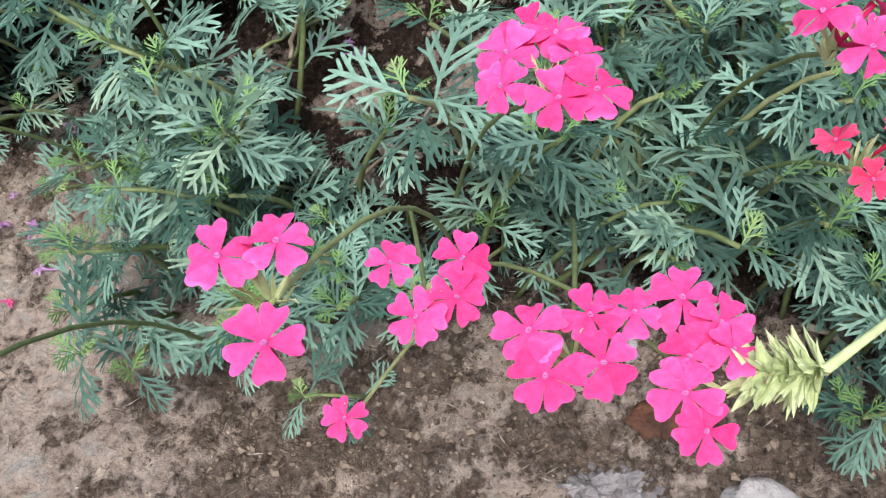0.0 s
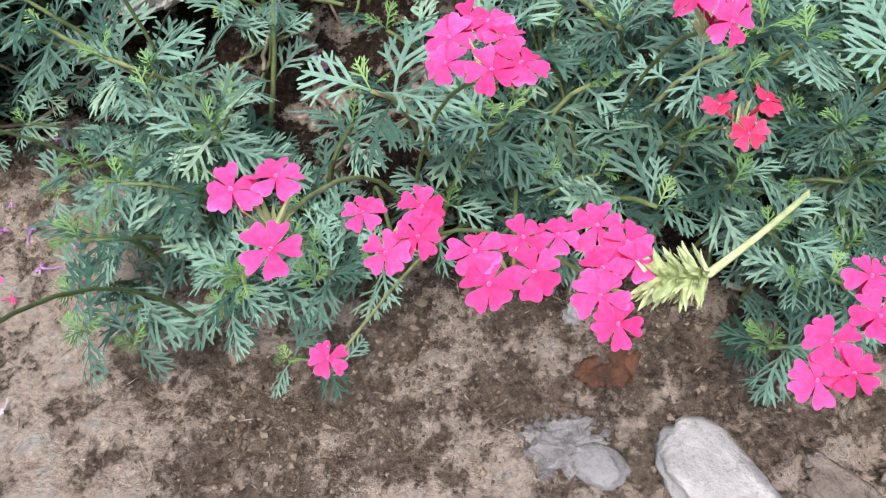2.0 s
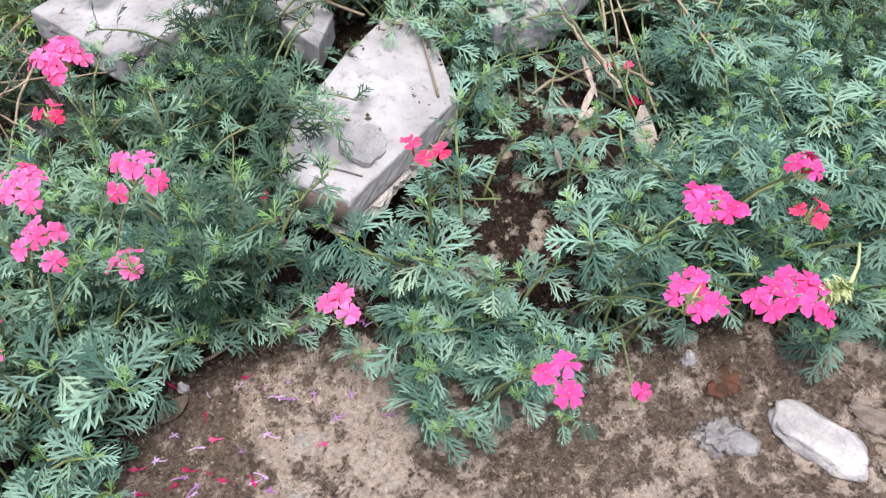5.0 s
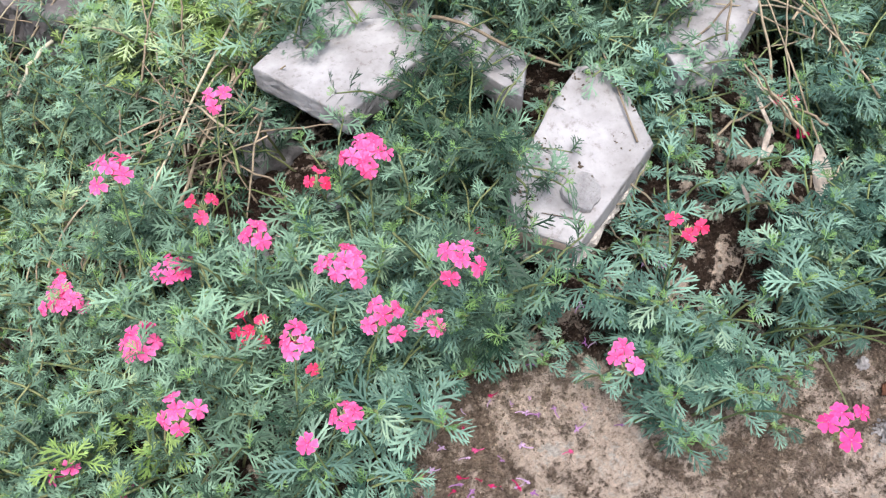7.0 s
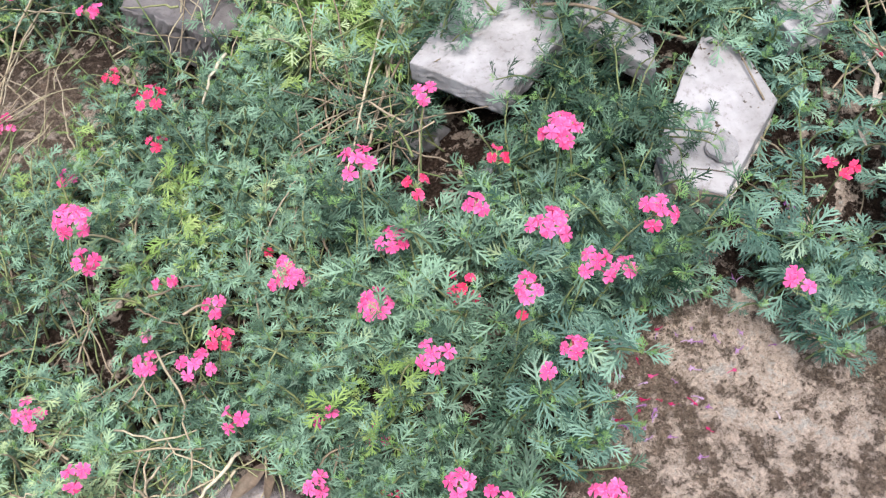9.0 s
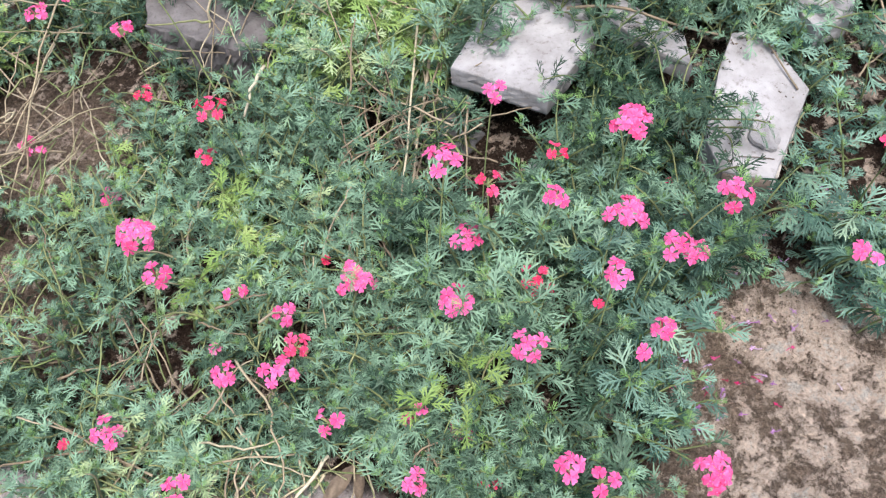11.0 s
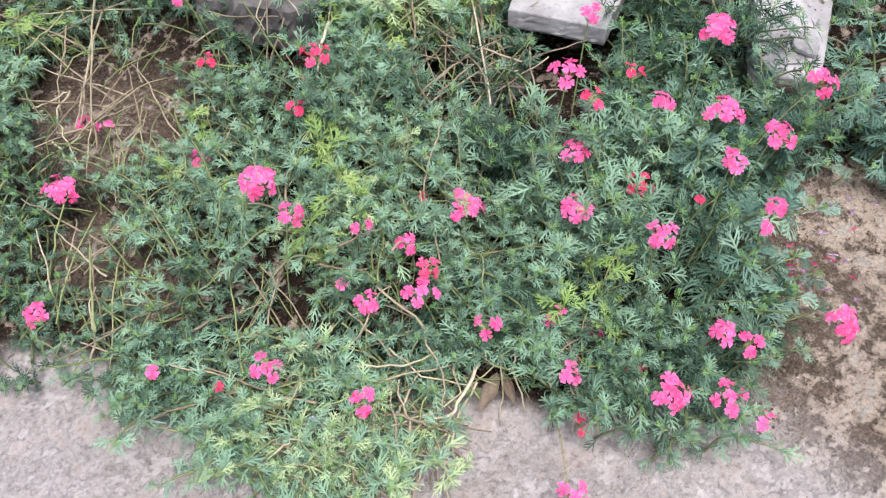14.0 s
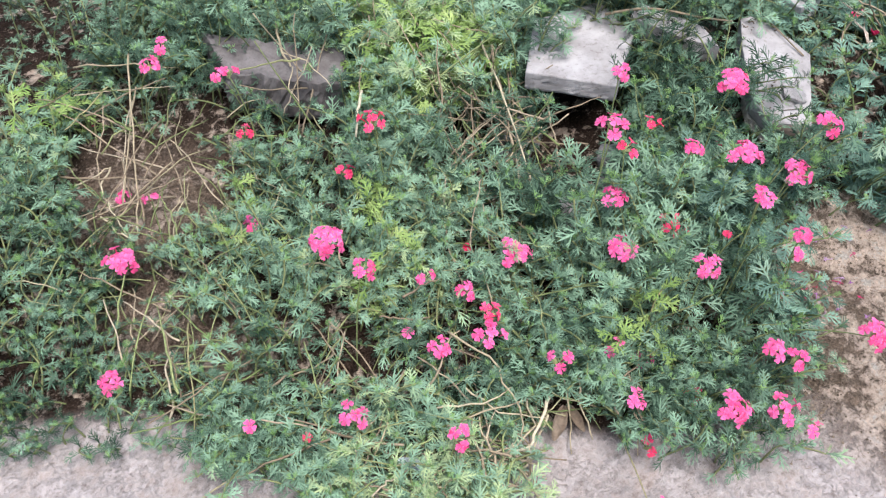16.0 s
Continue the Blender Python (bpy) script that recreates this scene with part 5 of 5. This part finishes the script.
rock("bark_piece", on(0.388, -0.218, 0.001), (0.025, 0.010, 0.0035), (4, 3, -50), BARK, "dull brown piece of bark beside pebbles", "bark", 41, 0.45)
withered("plastic_scrap", on(-0.513, 0.115, 0.040), 0.030, 0.010, (25, 10, 110), 1.5, FILM, "crumpled pale blue plastic scrap in the shoots", 12)


def fallen_mesh(seed, mat):
    """A dropped floret: a limp tube with crumpled petals."""
    r = random.Random(seed)
    bm = bmesh.new()
    tube(bm, [Vector((-0.011 + 0.0035 * i, 0.0012 * math.sin(i * 1.1), 0.0012 + 0.0004 * i)) for i in range(4)], [0.0005, 0.0006, 0.0007, 0.0009], 5)
    for k in range(5):
        a, ln = k * math.tau / 5 + r.uniform(-0.5, 0.5), r.uniform(0.0018, 0.0040)
        d, n = Vector((math.cos(a), math.sin(a), r.uniform(0.0, 0.5))), Vector((r.uniform(-0.5, 0.5), r.uniform(-0.5, 0.5), 1)).normalized()
        c = Vector((0, 0, 0.0025))
        ribbon(bm, [c, c + d * ln * 0.5, c + d * ln + Vector((0, 0, -0.0012))], [0.0007, 0.0018, 0.0009], n, 0.25)
    me = bpy.data.meshes.new("fallen_flower")
    bm.to_mesh(me)
    bm.free()
    me.materials.append(mat)
    return me


OLD = {"v": [fallen_mesh(i, PURPLE) for i in range(4)], "r": [fallen_mesh(10 + i, MAROON) for i in range(2)]}
r = random.Random(3)
scatter = [(r.gauss(-0.02, 0.035), r.gauss(-0.055, 0.035), "v" if r.random() < 0.8 else "r") for _ in range(26)]
for x, y, c in scatter + [(0.055, 0.002, "v"), (0.096, -0.015, "v"), (0.007, -0.018, "v"), (-0.022, -0.026, "r"), (0.033, -0.048, "v"), (0.010, -0.063, "v"), (-0.044, -0.061, "r"), (-0.052, -0.069, "r"),
                (-0.043, -0.080, "v"), (0.000, -0.098, "v"), (-0.014, -0.114, "r"), (-0.036, -0.130, "v"), (0.178, 0.024, "v"), (0.153, 0.085, "v"), (-0.075, -0.065, "r"), (-0.046, -0.103, "v"),
                (-0.070, -0.075, "v"), (0.195, 0.012, "v"), (0.380, -0.212, "r"), (0.190, 0.020, "v"), (0.062, -0.006, "v"), (-0.060, -0.045, "v"), (0.105, -0.018, "v"), (0.088, -0.085, "v"),
                (0.115, 0.020, "v"), (0.052, -0.010, "v"), (-0.030, -0.050, "v"), (0.020, -0.030, "v"), (-0.020, -0.085, "v"), (-0.065, -0.095, "v"), (0.140, -0.050, "v"), (0.070, -0.060, "v")]:
    ob = new("fallen_flower", r.choice(OLD[c]))
    ob.matrix_basis = pose(x, y, ground(x, y) + 0.0005, r.uniform(-15, 15), r.uniform(-10, 10), r.uniform(0, 360)) @ Matrix.Scale(r.uniform(0.55, 0.95), 4)
    tagged(ob, "wilted purple floret dropped on the soil" if c == "v" else "wilted crimson floret dropped on the soil", "fallen flower", "dropped florets")

# ---- the bare green spike beside the pink heads ----
e = holder("seed_spike", "pale green verbena seed spike on a stout stalk", "flower spike", on(0.372, -0.120))
inv = Matrix.Translation(-Vector(on(0.372, -0.120)))
bm = bmesh.new()
pts = [Vector(on(0.372, -0.120, -0.004)), Vector((0.360, -0.150, 0.12)), Vector((0.335, -0.180, 0.160)), Vector((0.313, -0.197, 0.168)), Vector((0.298, -0.206, 0.168)), Vector((0.284, -0.206, 0.168))]
tube(bm, [inv @ p for p in pts], [0.0009, 0.0009, 0.0009, 0.0009, 0.0012, 0.0010], 8)
part("stalk", bm, SPIKE, e)
SEPALS = []
for i in range(5):
    q = random.Random(60 + i)
    bm = bmesh.new()
    c = q.uniform(-0.0012, 0.0012)
    ribbon(bm, [Vector((0, 0, 0)), Vector((c * 0.4, 0.0003, 0.0038)), Vector((c, 0.0008, 0.0068)), Vector((c * 1.6, 0.0016, 0.0088))], [0.0013, 0.0021, 0.0013, 0.0001], Vector((0, 1, 0)), 0.3)
    me = bpy.data.meshes.new("sepal")
    bm.to_mesh(me)
    bm.free()
    me.materials.append(SPIKE)
    SEPALS.append(me)
r = random.Random(2)
a, b = inv @ pts[4], inv @ pts[5]
for i in range(150):
    p = a.lerp(b, r.random())
    t = r.uniform(0, math.tau)
    d = (Vector((0, math.cos(t), math.sin(t))) + (b - a).normalized() * r.uniform(0.2, 1.0)).normalized()
    share("sepal", r.choice(SEPALS), e, Matrix.Translation(p) @ turn_to(d, r.uniform(0, 360)) @ Matrix.Scale(r.uniform(0.75, 1.15), 4))

# ---- loose crumbs and straw on the soil ----
def blob(seed):
    r = random.Random(seed)
    c = [(1, 0, 0), (0, 1, 0), (-1, 0, 0), (0, -1, 0)]
    v = [[q * r.uniform(0.7, 1.2) for q in p] for p in c]
    v = [[p[0], p[1], -0.4] for p in v]
    top = [[p[0] * 0.55, p[1] * 0.55, r.uniform(0.45, 0.75)] for p in v]
    vs = np.array(v + top, dtype=np.float32)
    f = [[i, (i + 1) % 4, 4 + (i + 1) % 4, 4 + i] for i in range(4)] + [[4, 5, 6, 7]]
    return [(vs, np.array(f, dtype=np.int32), np.zeros(len(vs), dtype=np.float32), 0)]


BLOBS = [blob(i) for i in range(10)]
r = random.Random(14)
items = []
while len(items) < 8500:
    x, y = r.uniform(-0.75, 0.5), r.uniform(-0.32, 0.75)
    f = y - front(x)
    if x < r.uniform(-0.30, -0.10) or f > 0.02 and r.random() < 0.7:
        continue
    if noise.noise((x * 24, y * 24, 5)) < r.uniform(-0.35, 0.40) or pale_at(x, y) > r.uniform(0.4, 1.2):
        continue
    s = min(0.00028 + 0.00045 * r.expovariate(1.0), 0.0019)
    z = ground(x, y) + 0.0035 * noise.fractal((x * 60, y * 60, 1.0), 1.0, 2.0, 4)
    items.append((r.choice(BLOBS), pose(x, y, z + s * 0.3, r.uniform(0, 40), r.uniform(0, 40), r.uniform(0, 360)) @ Matrix.Diagonal((s * 1.3, s, s * 0.8, 1)), min(max(0.62 * (pale_at(x, y) - 0.2), 0.0) + 0.55 * r.random() ** 1.6, 1.0)))
for cx, cy, w in ((0.18, -0.16, 0.035), (0.33, -0.15, 0.04), (0.25, -0.135, 0.035), (-0.045, -0.06, 0.045), (-0.165, -0.13, 0.03), (0.02, -0.02, 0.03)):  # aggregates
    for _ in range(650):
        x, y, s = cx + r.gauss(0, w), cy + r.gauss(0, w * 0.6), min(0.0004 + r.expovariate(2300), 0.0024)
        z = ground(x, y) + 0.003 * noise.fractal((x * 60, y * 60, 1.0), 1.0, 2.0, 4)
        items.append((r.choice(BLOBS), pose(x, y, z + s * 0.3, r.uniform(0, 40), r.uniform(0, 40), r.uniform(0, 360)) @ Matrix.Diagonal((s * 1.2, s, s * 0.8, 1)), r.uniform(0.1, 0.8)))
for _ in range(1500):  # crumbs on the big slab and its neighbours
    x, y = r.uniform(0.06, 0.26), r.uniform(0.02, 0.24)
    if inside(x, y, SLAB_A) and noise.noise((x * 38, y * 38, 2)) > 0.35 - 2.6 * (y - 0.04):
        s = min(0.0004 + r.expovariate(1900), 0.0026)
        items.append((r.choice(BLOBS), pose(x, y, slab_top(x, y) + 0.0006, 0, 0, r.uniform(0, 360)) @ Matrix.Diagonal((s * 1.8, s, s * 0.6, 1)), r.uniform(0.0, 0.45)))
for _ in range(1500):  # straw
    x, y = r.uniform(-0.35, 0.45), r.uniform(-0.30, 0.15)
    if y - front(x) > 0.03:
        continue
    s = r.uniform(0.001, 0.0042)
    items.append((BLOBS[0], pose(x, y, ground(x, y) + 0.0015, 0, r.uniform(-12, 12), r.uniform(0, 360)) @ Matrix.Diagonal((s, 0.00028, 0.0002, 1)), r.uniform(0.45, 1.0)))
mass("soil_crumbs", items, "loose soil crumbs, grit and bits of straw", "grit", (CRUMB,), smooth=False)
